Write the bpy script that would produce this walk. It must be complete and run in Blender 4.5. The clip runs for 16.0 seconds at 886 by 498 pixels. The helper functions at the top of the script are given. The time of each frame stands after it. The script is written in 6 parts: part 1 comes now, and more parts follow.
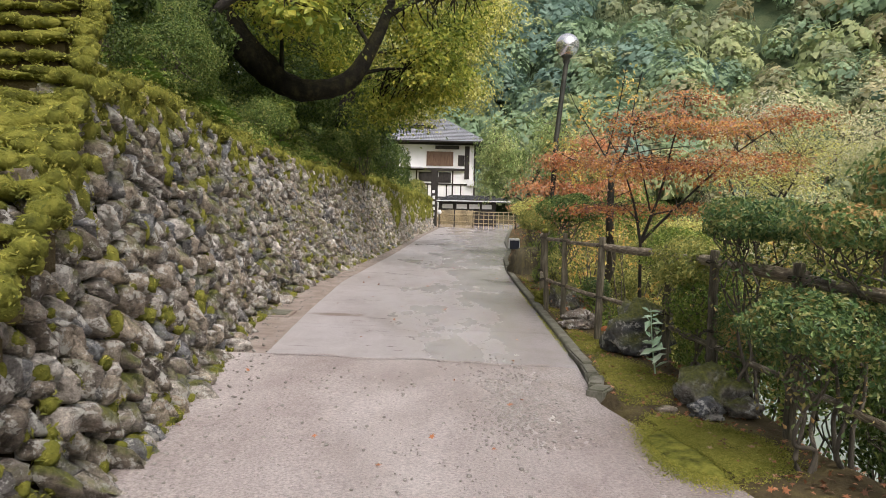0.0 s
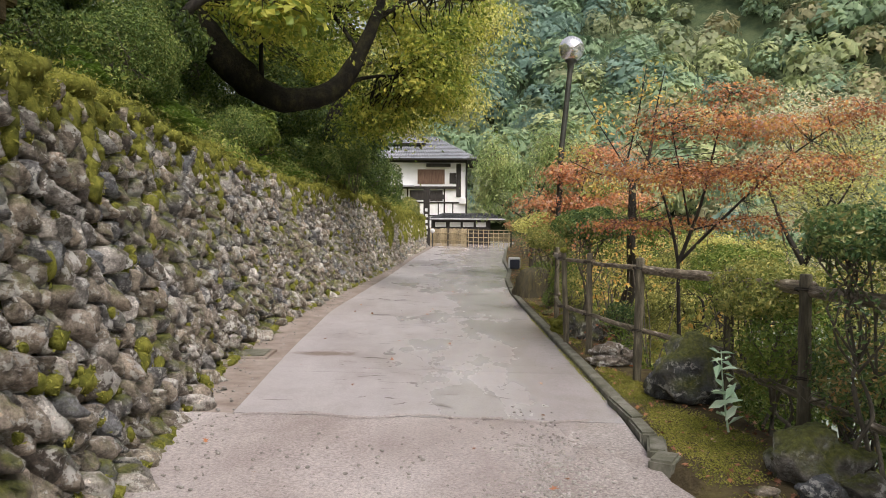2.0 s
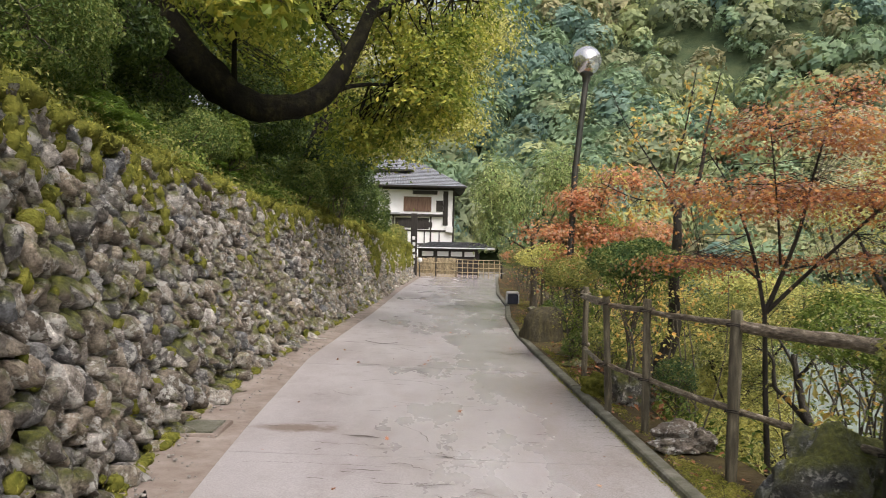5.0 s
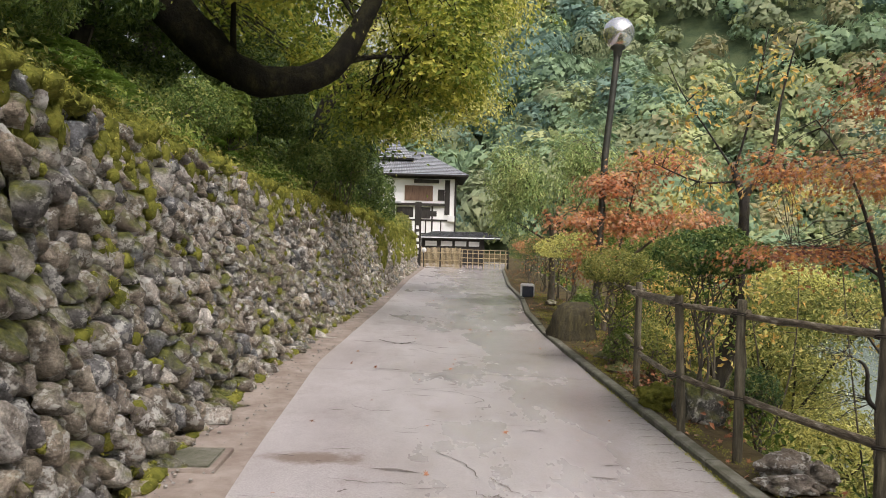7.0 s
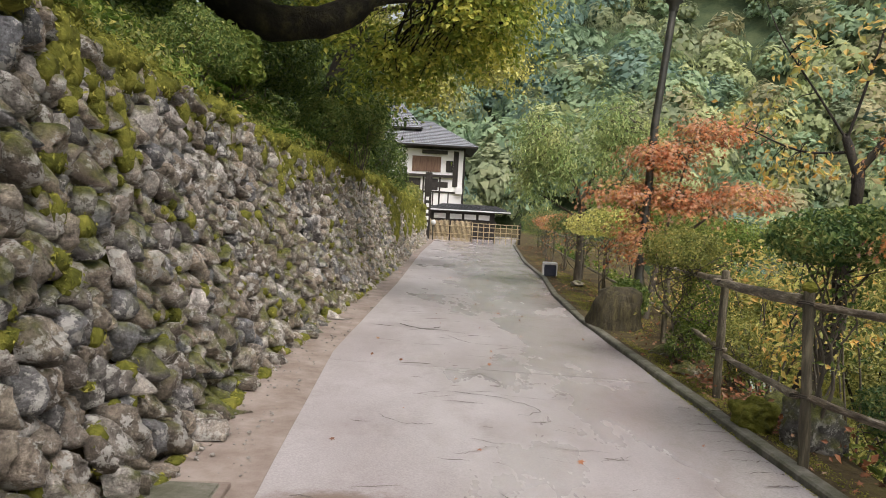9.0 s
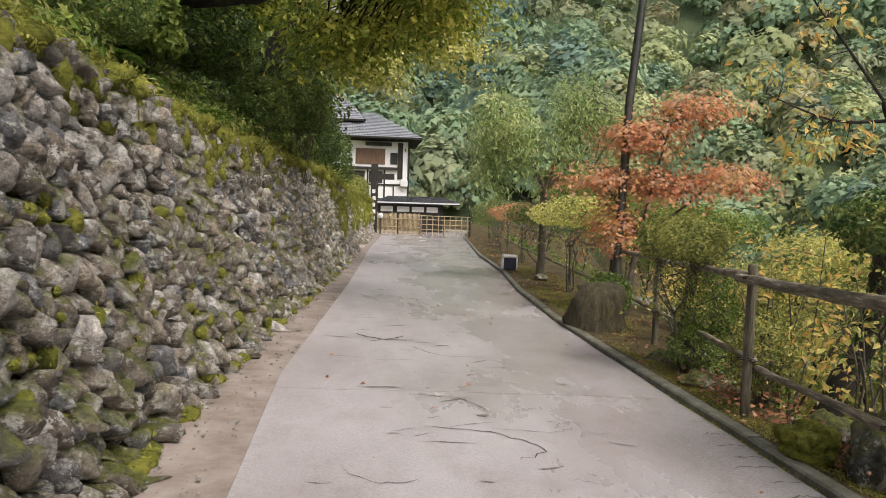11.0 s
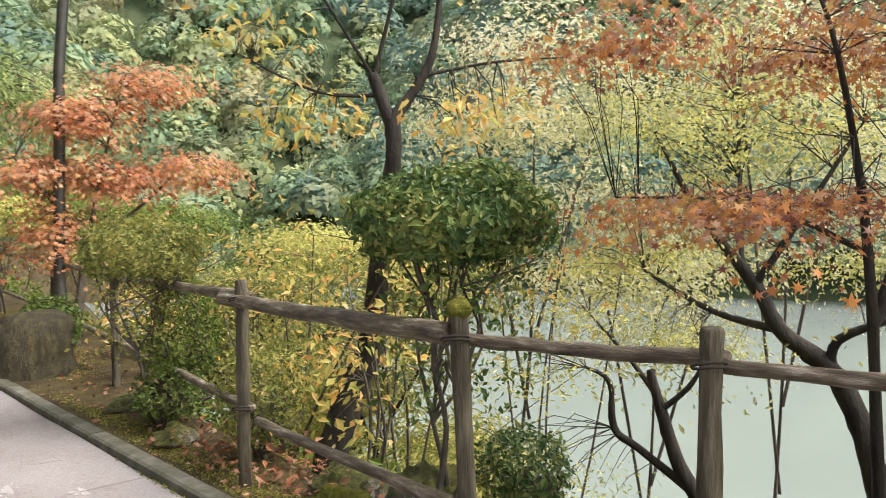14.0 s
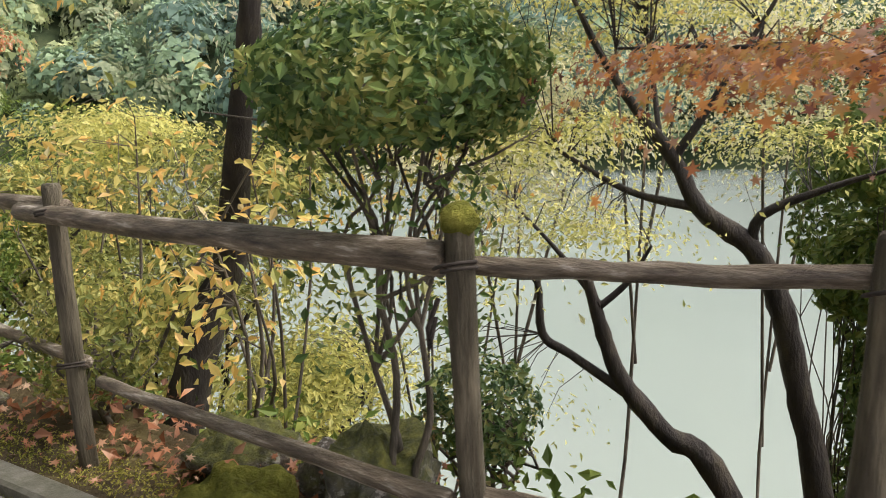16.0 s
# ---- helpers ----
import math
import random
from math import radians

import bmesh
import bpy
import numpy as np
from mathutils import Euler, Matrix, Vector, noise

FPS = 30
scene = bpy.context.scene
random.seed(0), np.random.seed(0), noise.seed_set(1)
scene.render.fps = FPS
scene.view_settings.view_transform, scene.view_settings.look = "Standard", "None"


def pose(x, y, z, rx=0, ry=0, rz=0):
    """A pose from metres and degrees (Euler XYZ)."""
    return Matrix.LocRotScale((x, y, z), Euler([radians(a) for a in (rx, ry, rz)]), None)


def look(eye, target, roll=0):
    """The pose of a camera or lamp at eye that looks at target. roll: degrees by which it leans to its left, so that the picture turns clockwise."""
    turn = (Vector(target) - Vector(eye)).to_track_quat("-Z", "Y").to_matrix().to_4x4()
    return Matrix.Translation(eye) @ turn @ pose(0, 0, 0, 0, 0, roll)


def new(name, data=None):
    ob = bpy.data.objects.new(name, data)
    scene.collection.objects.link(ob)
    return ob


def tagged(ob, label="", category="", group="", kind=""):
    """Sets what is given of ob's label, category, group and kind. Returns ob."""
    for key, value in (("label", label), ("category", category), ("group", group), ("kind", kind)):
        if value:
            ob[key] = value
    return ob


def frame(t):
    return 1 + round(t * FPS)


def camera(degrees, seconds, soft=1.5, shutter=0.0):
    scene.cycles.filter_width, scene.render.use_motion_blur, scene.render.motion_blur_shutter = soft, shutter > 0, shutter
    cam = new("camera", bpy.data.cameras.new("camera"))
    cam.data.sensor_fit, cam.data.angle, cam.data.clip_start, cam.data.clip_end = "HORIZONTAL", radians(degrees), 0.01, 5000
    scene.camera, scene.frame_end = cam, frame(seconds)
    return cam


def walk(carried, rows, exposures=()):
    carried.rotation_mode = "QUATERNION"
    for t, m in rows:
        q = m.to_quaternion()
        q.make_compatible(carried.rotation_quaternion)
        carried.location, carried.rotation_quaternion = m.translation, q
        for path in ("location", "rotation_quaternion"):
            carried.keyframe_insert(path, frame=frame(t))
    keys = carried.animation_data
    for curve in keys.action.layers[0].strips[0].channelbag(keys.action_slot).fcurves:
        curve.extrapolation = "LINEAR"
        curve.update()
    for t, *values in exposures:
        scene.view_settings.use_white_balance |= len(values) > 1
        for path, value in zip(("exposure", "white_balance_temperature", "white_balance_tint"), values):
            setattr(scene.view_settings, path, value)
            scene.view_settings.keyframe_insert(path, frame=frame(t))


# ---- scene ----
cam = camera(61.0, 16.0, soft=0.9, shutter=0.25)
PATH = [
    (0, (0.355, 0.689, 1.445), (0.339, 2.685, 1.321), 2.6),
    (0.5, (0.322, 1.026, 1.432), (0.32, 3.023, 1.329), 2.3),
    (1, (0.291, 1.342, 1.457), (0.224, 3.339, 1.359), 1.4),
    (1.5, (0.235, 1.693, 1.441), (0.213, 3.691, 1.355), 2.0),
    (2, (0.206, 2.053, 1.427), (0.211, 4.052, 1.353), 1.6),
    (2.5, (0.148, 2.366, 1.435), (0.142, 4.364, 1.362), 1.7),
    (3, (0.076, 2.71, 1.45), (0.212, 4.704, 1.382), 2.1),
    (3.5, (0.06, 3.056, 1.451), (0.199, 5.051, 1.424), 2.0),
    (4, (0.032, 3.374, 1.44), (0.107, 5.373, 1.443), 1.8),
    (4.5, (-0.003, 3.678, 1.459), (0.103, 5.676, 1.475), 2.5),
    (5, (-0.039, 3.973, 1.452), (0.008, 5.973, 1.455), 2.6),
    (5.2, (-0.051, 4.075, 1.454), (-0.034, 6.075, 1.45), 2.7),
    (7.5, (-0.417, 5.469, 1.425), (-0.359, 7.467, 1.393), 2.7),
    (8, (-0.465, 5.827, 1.416), (-0.413, 7.826, 1.365), 2.8),
    (8.5, (-0.554, 6.121, 1.403), (-0.522, 8.119, 1.318), 3.2),
    (9, (-0.674, 6.44, 1.399), (-0.623, 8.437, 1.302), 4.5),
    (9.2, (-0.684, 6.564, 1.402), (-0.633, 8.561, 1.303), 3.9),
    (11.3, (-0.821, 7.82, 1.372), (-0.57, 9.801, 1.267), 3.3),
    (11.5, (-0.799, 7.932, 1.394), (-0.488, 9.906, 1.298), 3.4),
    (12, (-0.689, 8.209, 1.411), (0.013, 10.08, 1.333), 3.1),
    (12.3, (-0.605, 8.363, 1.438), (0.275, 10.158, 1.376), 2.9),
    (12.5, (-0.545, 8.464, 1.445), (0.393, 10.23, 1.4), 2.4),
    (13, (-0.426, 8.728, 1.411), (0.706, 10.377, 1.399), 2.1),
    (13.5, (-0.295, 8.944, 1.41), (1.018, 10.452, 1.38), 1.8),
    (14, (-0.132, 9.156, 1.414), (1.276, 10.574, 1.337), 0.2),
    (14.5, (-0.01, 9.389, 1.408), (1.543, 10.641, 1.269), -0.3),
    (15, (0.084, 9.623, 1.407), (1.744, 10.72, 1.209), -0.7),
    (15.5, (0.212, 9.864, 1.383), (1.902, 10.888, 1.078), -1.3),
    (16, (0.272, 10.103, 1.377), (1.962, 11.096, 0.981), -1.0),
]
# turn of the fitted path: the road falls gently towards the river
walk(cam, [(t, pose(0, 0, 0, 0, 1.3, 0) @ look(eye, target, roll)) for t, eye, target, roll in PATH], exposures=[(0.0, 0.36, 6500, 15), (9.0, 0.34, 6500, 15), (11.5, 0.34, 6500, 14), (12.5, 0.6, 6500, 13), (14.0, 0.95, 6500, 15), (16.0, 0.88, 6500, 17)])

# ---- daylight: bright overcast sky ----
world = bpy.data.worlds.new("overcast")
scene.world = world
world.use_nodes = True
wn, wl = world.node_tree.nodes, world.node_tree.links
sky = wn.new("ShaderNodeTexSky")
sky.sky_type, sky.sun_disc = "NISHITA", False
sky.sun_elevation, sky.sun_rotation = radians(52), radians(150)
sky.air_density, sky.dust_density, sky.ozone_density = 1.6, 6.0, 1.0
grey = wn.new("ShaderNodeHueSaturation")
grey.inputs["Saturation"].default_value = 0.4
wl.new(sky.outputs["Color"], grey.inputs["Color"])
wl.new(grey.outputs["Color"], wn["Background"].inputs["Color"])
wn["Background"].inputs["Strength"].default_value = 0.15
sun_data = bpy.data.lights.new("sun", "SUN")
sun_data.energy, sun_data.angle, sun_data.color = 1.3, radians(28), (1.0, 0.96, 0.9)
sun = new("sun", sun_data)
sun.matrix_world = look((0, 0, 60), (0 + 26 * math.sin(radians(150)) * -1, -26 * math.cos(radians(150)) * 1, 20))

R = np.random.default_rng(7)


# ---- materials ----
def material(name, rough=0.7, metal=0.0, spec=0.5):
    m = bpy.data.materials.new(name)
    m.use_nodes = True
    b = m.node_tree.nodes["Principled BSDF"]
    b.inputs["Roughness"].default_value, b.inputs["Metallic"].default_value = rough, metal
    b.inputs["Specular IOR Level"].default_value = spec
    return m, m.node_tree.nodes, m.node_tree.links, b


def ramp(n, l, fac, stops):
    r = n.new("ShaderNodeValToRGB")
    while len(r.color_ramp.elements) < len(stops):
        r.color_ramp.elements.new(0.5)
    for e, (p, c) in zip(r.color_ramp.elements, stops):
        e.position, e.color = p, (*c, 1)
    l.new(fac, r.inputs["Fac"])
    return r.outputs["Color"]


def noise_tex(n, l, scale, detail=4.0, rough=0.6, stretch=None, world_space=True):
    tex = n.new("ShaderNodeTexNoise")
    tex.inputs["Scale"].default_value, tex.inputs["Detail"].default_value, tex.inputs["Roughness"].default_value = scale, detail, rough
    if world_space:
        pos = n.new("ShaderNodeNewGeometry").outputs["Position"]
        if stretch:
            mp = n.new("ShaderNodeMapping")
            mp.inputs["Scale"].default_value = stretch
            l.new(pos, mp.inputs["Vector"])
            pos = mp.outputs["Vector"]
        l.new(pos, tex.inputs["Vector"])
    return tex.outputs["Fac"]


def mix_col(n, l, fac, a, b, mode="MIX"):
    mx = n.new("ShaderNodeMix")
    mx.data_type, mx.blend_type = "RGBA", mode
    if isinstance(fac, float):
        mx.inputs["Factor"].default_value = fac
    else:
        l.new(fac, mx.inputs["Factor"])
    for sock, v in ((mx.inputs[6], a), (mx.inputs[7], b)):
        if isinstance(v, tuple):
            sock.default_value = (*v, 1)
        else:
            l.new(v, sock)
    return mx.outputs[2]


def band(n, l, value, lo, hi):
    mr = n.new("ShaderNodeMapRange")
    mr.interpolation_type = "SMOOTHSTEP"
    mr.inputs["From Min"].default_value, mr.inputs["From Max"].default_value = lo, hi
    l.new(value, mr.inputs["Value"])
    return mr.outputs["Result"]


def times(n, l, a, b):
    mm = n.new("ShaderNodeMath")
    mm.operation = "MULTIPLY"
    l.new(a, mm.inputs[0])
    if isinstance(b, float):
        mm.inputs[1].default_value = b
    else:
        l.new(b, mm.inputs[1])
    return mm.outputs[0]


def bump(n, l, b, height, strength=0.4, dist=0.02):
    bp = n.new("ShaderNodeBump")
    bp.inputs["Strength"].default_value, bp.inputs["Distance"].default_value = strength, dist
    l.new(height, bp.inputs["Height"])
    l.new(bp.outputs["Normal"], b.inputs["Normal"])


def leaf_mat(name, cols, rough=0.45, through_light=0.35, patch=1.5, gain=1.55, spread=0.55):
    """Leaves: one colour a leaf, drifting in patches over the crown, with light coming through."""
    m, n, l, b = material(name, rough, 0.0, 0.22)
    geo = n.new("ShaderNodeNewGeometry")
    nz = noise_tex(n, l, patch, 2.0)
    ad = n.new("ShaderNodeMath")
    ad.operation = "MULTIPLY_ADD"
    l.new(geo.outputs["Random Per Island"], ad.inputs[0])
    ad.inputs[1].default_value = spread
    l.new(times(n, l, band(n, l, nz, 0.3, 0.7), 1 - spread), ad.inputs[2])
    cols = [tuple(min(0.8, v * gain) for v in c) for c in cols]
    k = len(cols) - 1
    col = ramp(n, l, ad.outputs[0], [(0.05 + 0.9 * i / k, c) for i, c in enumerate(cols)])
    l.new(col, b.inputs["Base Color"])
    tr = n.new("ShaderNodeBsdfTranslucent")
    l.new(col, tr.inputs["Color"])
    ms = n.new("ShaderNodeMixShader")
    ms.inputs[0].default_value = through_light
    l.new(b.outputs[0], ms.inputs[1])
    l.new(tr.outputs[0], ms.inputs[2])
    l.new(ms.outputs[0], n["Material Output"].inputs["Surface"])
    return m


def plain(name, cols, scale=8.0, rough=0.7, metal=0.0, bmp=0.3, dist=0.01, stretch=None, spec=0.4, detail=5.0):
    m, n, l, b = material(name, rough, metal, spec)
    f = noise_tex(n, l, scale, detail, 0.65, stretch)
    k = len(cols) - 1
    l.new(ramp(n, l, f, [(0.3 + 0.4 * i / max(k, 1), c) for i, c in enumerate(cols)]), b.inputs["Base Color"])
    if bmp:
        bump(n, l, b, noise_tex(n, l, scale * 4, 5.0, 0.7, stretch), bmp, dist)
    return m


def stone_mat(name, moss_lo, moss_hi, tone=1.0):
    m, n, l, b = material(name, 0.62, 0.0, 0.5)
    info = n.new("ShaderNodeObjectInfo").outputs["Random"]
    isl = n.new("ShaderNodeNewGeometry").outputs["Random Per Island"]
    ad = n.new("ShaderNodeMath")
    l.new(info, ad.inputs[0]), l.new(isl, ad.inputs[1])
    fr = n.new("ShaderNodeMath")
    fr.operation = "FRACT"
    l.new(ad.outputs[0], fr.inputs[0])
    t = tone
    tint = ramp(n, l, fr.outputs[0], [(0.0, (0.13 * t, 0.11 * t, 0.09 * t)), (0.2, (0.34 * t, 0.30 * t, 0.24 * t)), (0.34, (0.2 * t, 0.215 * t, 0.235 * t)), (0.46, (0.16 * t, 0.15 * t, 0.14 * t)), (0.6, (0.42 * t, 0.36 * t, 0.29 * t)), (0.78, (0.30 * t, 0.26 * t, 0.21 * t)), (1.0, (0.62 * t, 0.60 * t, 0.57 * t))])
    mott = ramp(n, l, noise_tex(n, l, 14.0, 7.0, 0.7), [(0.34, (0.22, 0.2, 0.18)), (0.46, (0.75, 0.73, 0.71)), (0.57, (1.08, 1.06, 1.04)), (0.68, (1.75, 1.73, 1.7))])
    col = mix_col(n, l, 1.0, tint, mott, "MULTIPLY")
    grain = ramp(n, l, noise_tex(n, l, 75.0, 4.0, 0.7), [(0.32, (0.6, 0.59, 0.57)), (0.5, (1.0, 1.0, 1.0)), (0.68, (1.42, 1.42, 1.41))])
    col = mix_col(n, l, 1.0, col, grain, "MULTIPLY")
    lich = band(n, l, noise_tex(n, l, 11.0, 9.0, 0.75), 0.53, 0.57)
    col = mix_col(n, l, times(n, l, lich, 0.8), col, (0.66, 0.655, 0.61))
    rusty = band(n, l, noise_tex(n, l, 5.0, 5.0, 0.6), 0.55, 0.7)
    col = mix_col(n, l, times(n, l, rusty, 0.3), col, (0.2, 0.14, 0.095))
    nrm = n.new("ShaderNodeSeparateXYZ")
    l.new(n.new("ShaderNodeNewGeometry").outputs["Normal"], nrm.inputs[0])
    up = band(n, l, nrm.outputs["Z"], -0.35, 0.75)
    moss = times(n, l, band(n, l, noise_tex(n, l, 1.7, 5.0, 0.65), moss_lo, moss_hi), up)
    green = ramp(n, l, noise_tex(n, l, 30.0, 3.0), [(0.3, (0.05, 0.06, 0.012)), (0.55, (0.13, 0.14, 0.025)), (0.75, (0.25, 0.25, 0.05))])
    col = mix_col(n, l, moss, col, green)
    l.new(col, b.inputs["Base Color"])
    bump(n, l, b, noise_tex(n, l, 17.0, 8.0, 0.72), 1.0, 0.06)
    return m


M = {}
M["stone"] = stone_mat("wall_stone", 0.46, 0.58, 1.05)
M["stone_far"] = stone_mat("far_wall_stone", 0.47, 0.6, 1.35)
M["rock"] = stone_mat("garden_rock", 0.36, 0.5, 0.62)
M["dark_rock"] = stone_mat("dark_rock", 0.5, 0.62, 0.7)
M["moss"] = plain("moss", [(0.05, 0.057, 0.013), (0.16, 0.165, 0.03), (0.3, 0.29, 0.06)], 9.0, 0.95, 0, 1.0, 0.03, spec=0.1)
M["mossblade"] = leaf_mat("moss_blades", [(0.05, 0.06, 0.014), (0.13, 0.14, 0.028), (0.24, 0.235, 0.05), (0.33, 0.29, 0.08)], 0.8, 0.35, 1.2, 1.6)
M["grass"] = leaf_mat("grass_blades", [(0.05, 0.08, 0.025), (0.11, 0.15, 0.035), (0.2, 0.22, 0.06), (0.27, 0.22, 0.09)], 0.6, 0.4, 0.8, 1.6)
M["fern"] = leaf_mat("fern", [(0.045, 0.08, 0.014), (0.085, 0.14, 0.024), (0.15, 0.21, 0.04)], 0.5, 0.4)
M["dark_leaf"] = leaf_mat("dark_evergreen_leaves", [(0.016, 0.032, 0.01), (0.04, 0.068, 0.018), (0.078, 0.115, 0.028), (0.14, 0.165, 0.045)], 0.38, 0.25, 1.5, 1.5, 0.7)
M["mid_leaf"] = leaf_mat("green_leaves", [(0.04, 0.07, 0.016), (0.085, 0.13, 0.026), (0.15, 0.195, 0.042), (0.25, 0.27, 0.07)], 0.42, 0.4, 1.5, 1.6, 0.65)
M["canopy_leaf"] = leaf_mat("canopy_leaves", [(0.045, 0.07, 0.014), (0.115, 0.15, 0.026), (0.23, 0.24, 0.045), (0.38, 0.34, 0.07)], 0.42, 0.5, 0.9, 2.0, 0.6)
M["bush_leaf"] = leaf_mat("clipped_bush_leaves", [(0.028, 0.052, 0.014), (0.065, 0.105, 0.026), (0.115, 0.155, 0.04), (0.2, 0.215, 0.065)], 0.42, 0.3, 1.5, 1.6, 0.7)
M["azalea_leaf"] = leaf_mat("azalea_leaves", [(0.03, 0.06, 0.025), (0.06, 0.105, 0.038), (0.10, 0.15, 0.05), (0.21, 0.21, 0.075), (0.32, 0.19, 0.08)], 0.3, 0.35, 1.5, 1.6, 0.7)
M["glossy_leaf"] = leaf_mat("glossy_azalea_leaves", [(0.022, 0.048, 0.018), (0.058, 0.10, 0.032), (0.12, 0.165, 0.048), (0.29, 0.275, 0.09)], 0.26, 0.3, 5.0, 1.65, 0.6)
M["lime_leaf"] = leaf_mat("yellow_green_leaves", [(0.12, 0.14, 0.045), (0.25, 0.25, 0.08), (0.40, 0.375, 0.13), (0.52, 0.43, 0.18)], 0.42, 0.5, 1.2, 1.95, 0.65)
M["straw_leaf"] = leaf_mat("straw_yellow_leaves", [(0.2, 0.23, 0.12), (0.37, 0.37, 0.2), (0.5, 0.47, 0.3), (0.58, 0.52, 0.4)], 0.4, 0.55, 0.8, 1.6, 0.4)
M["stump_bark"] = plain("mossy_stump_bark", [(0.03, 0.026, 0.016), (0.075, 0.064, 0.036), (0.14, 0.125, 0.055)], 7.0, 0.9, 0, 1.0, 0.04, (2, 2, 0.35))
M["olive_leaf"] = leaf_mat("olive_green_leaves", [(0.06, 0.08, 0.025), (0.13, 0.15, 0.042), (0.22, 0.225, 0.065), (0.33, 0.29, 0.09)], 0.38, 0.4, 4.0, 1.6, 0.65)
M["gold_leaf"] = leaf_mat("golden_leaves", [(0.2, 0.2, 0.05), (0.38, 0.31, 0.085), (0.52, 0.36, 0.11), (0.58, 0.3, 0.09)], 0.45, 0.5, 1.2, 1.6, 0.7)
M["cream_leaf"] = leaf_mat("pale_yellow_leaves", [(0.18, 0.21, 0.055), (0.38, 0.37, 0.11), (0.54, 0.44, 0.15), (0.55, 0.31, 0.08), (0.5, 0.47, 0.27)], 0.4, 0.5, 1.2, 1.5, 0.75)
# red maple: the pinkish grey (0.27, 0.17, 0.14) paints sky gloss on the leaves
M["red_leaf"] = leaf_mat("red_maple_leaves", [(0.08, 0.038, 0.034), (0.16, 0.066, 0.045), (0.29, 0.115, 0.05), (0.44, 0.2, 0.06), (0.27, 0.17, 0.14), (0.46, 0.27, 0.08), (0.2, 0.15, 0.05)], 0.22, 0.4, 1.9, 1.5, 0.5)
M["rust_leaf"] = leaf_mat("orange_maple_leaves", [(0.14, 0.075, 0.04), (0.3, 0.12, 0.06), (0.44, 0.19, 0.085), (0.36, 0.24, 0.17), (0.5, 0.28, 0.12), (0.24, 0.2, 0.07)], 0.26, 0.45, 1.7, 1.65, 0.55)
M["litter"] = leaf_mat("fallen_leaves", [(0.09, 0.055, 0.04), (0.2, 0.095, 0.055), (0.36, 0.15, 0.07), (0.46, 0.32, 0.21)], 0.5, 0.1, 4.0, 1.15)
M["willow_leaf"] = leaf_mat("weeping_tree_leaves", [(0.1, 0.15, 0.06), (0.18, 0.24, 0.09), (0.28, 0.32, 0.14), (0.36, 0.37, 0.17)], 0.45, 0.4, 1.5, 1.75)

# distance haze is put into these colours: raised blue and a high gain
for hill_name, hazed_cols in (("green", [(0.07, 0.105, 0.068), (0.11, 0.155, 0.09), (0.16, 0.205, 0.115)]), ("hazy_green", [(0.055, 0.09, 0.075), (0.085, 0.13, 0.10), (0.12, 0.165, 0.125)]), ("yellow_green", [(0.12, 0.145, 0.072), (0.17, 0.195, 0.095), (0.24, 0.25, 0.125)]), ("olive", [(0.085, 0.105, 0.062), (0.125, 0.145, 0.082), (0.175, 0.185, 0.105)]), ("tawny", [(0.105, 0.105, 0.06), (0.15, 0.145, 0.08), (0.21, 0.19, 0.105)])):
    M["hill_" + hill_name] = leaf_mat(hill_name + "_hazed_canopy", [(r, g, b * 1.02) for r, g, b in hazed_cols], 0.65, 0.35, 0.2, 2.4, 0.3)
M["pale_leaf"] = leaf_mat("pale_sapling_leaves", [(0.2, 0.3, 0.2), (0.35, 0.45, 0.33), (0.5, 0.58, 0.45)], 0.4, 0.3)
M["bark"] = plain("bark", [(0.05, 0.045, 0.035), (0.12, 0.105, 0.08), (0.21, 0.18, 0.14)], 10.0, 0.9, 0, 0.9, 0.02, (1, 1, 0.25))
M["dark_bark"] = plain("dark_wet_bark", [(0.015, 0.013, 0.011), (0.035, 0.03, 0.024), (0.07, 0.06, 0.04)], 9.0, 0.8, 0, 0.9, 0.02, (1, 1, 0.3))
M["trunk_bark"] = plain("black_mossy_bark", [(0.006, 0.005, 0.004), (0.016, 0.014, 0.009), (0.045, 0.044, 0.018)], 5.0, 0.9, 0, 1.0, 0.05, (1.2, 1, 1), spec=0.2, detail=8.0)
M["log"] = plain("weathered_log", [(0.036, 0.027, 0.018), (0.115, 0.092, 0.062), (0.25, 0.208, 0.148), (0.68, 0.63, 0.54)], 11.0, 0.42, 0, 1.0, 0.015, (3.0, 0.5, 4.0), detail=8.0)
M["post"] = plain("weathered_post", [(0.035, 0.03, 0.02), (0.105, 0.092, 0.061), (0.25, 0.22, 0.152)], 11.0, 0.75, 0, 1.0, 0.015, (2.5, 2.5, 0.3), detail=8.0)
M["rope"] = plain("dark_rope", [(0.02, 0.018, 0.015), (0.05, 0.04, 0.03)], 60.0, 0.9, 0, 0.6, 0.004)
M["bamboo"] = plain("dry_bamboo", [(0.22, 0.17, 0.09), (0.38, 0.30, 0.17), (0.48, 0.40, 0.25)], 5.0, 0.5, 0, 0.2, 0.004, (3, 3, 0.5))
M["soil"] = plain("ground_soil", [(0.04, 0.03, 0.018), (0.085, 0.066, 0.034), (0.14, 0.12, 0.045)], 2.2, 0.95, 0, 1.0, 0.05, spec=0.15, detail=8.0)
M["slope"] = plain("mossy_slope", [(0.05, 0.06, 0.015), (0.13, 0.14, 0.03), (0.22, 0.22, 0.05)], 2.5, 0.95, 0, 1.0, 0.05, spec=0.1)
M["forest_floor"] = plain("forest_floor", [(0.035, 0.055, 0.03), (0.065, 0.09, 0.045), (0.1, 0.12, 0.06)], 0.3, 0.95, 0, 0.8, 0.3, spec=0.1)
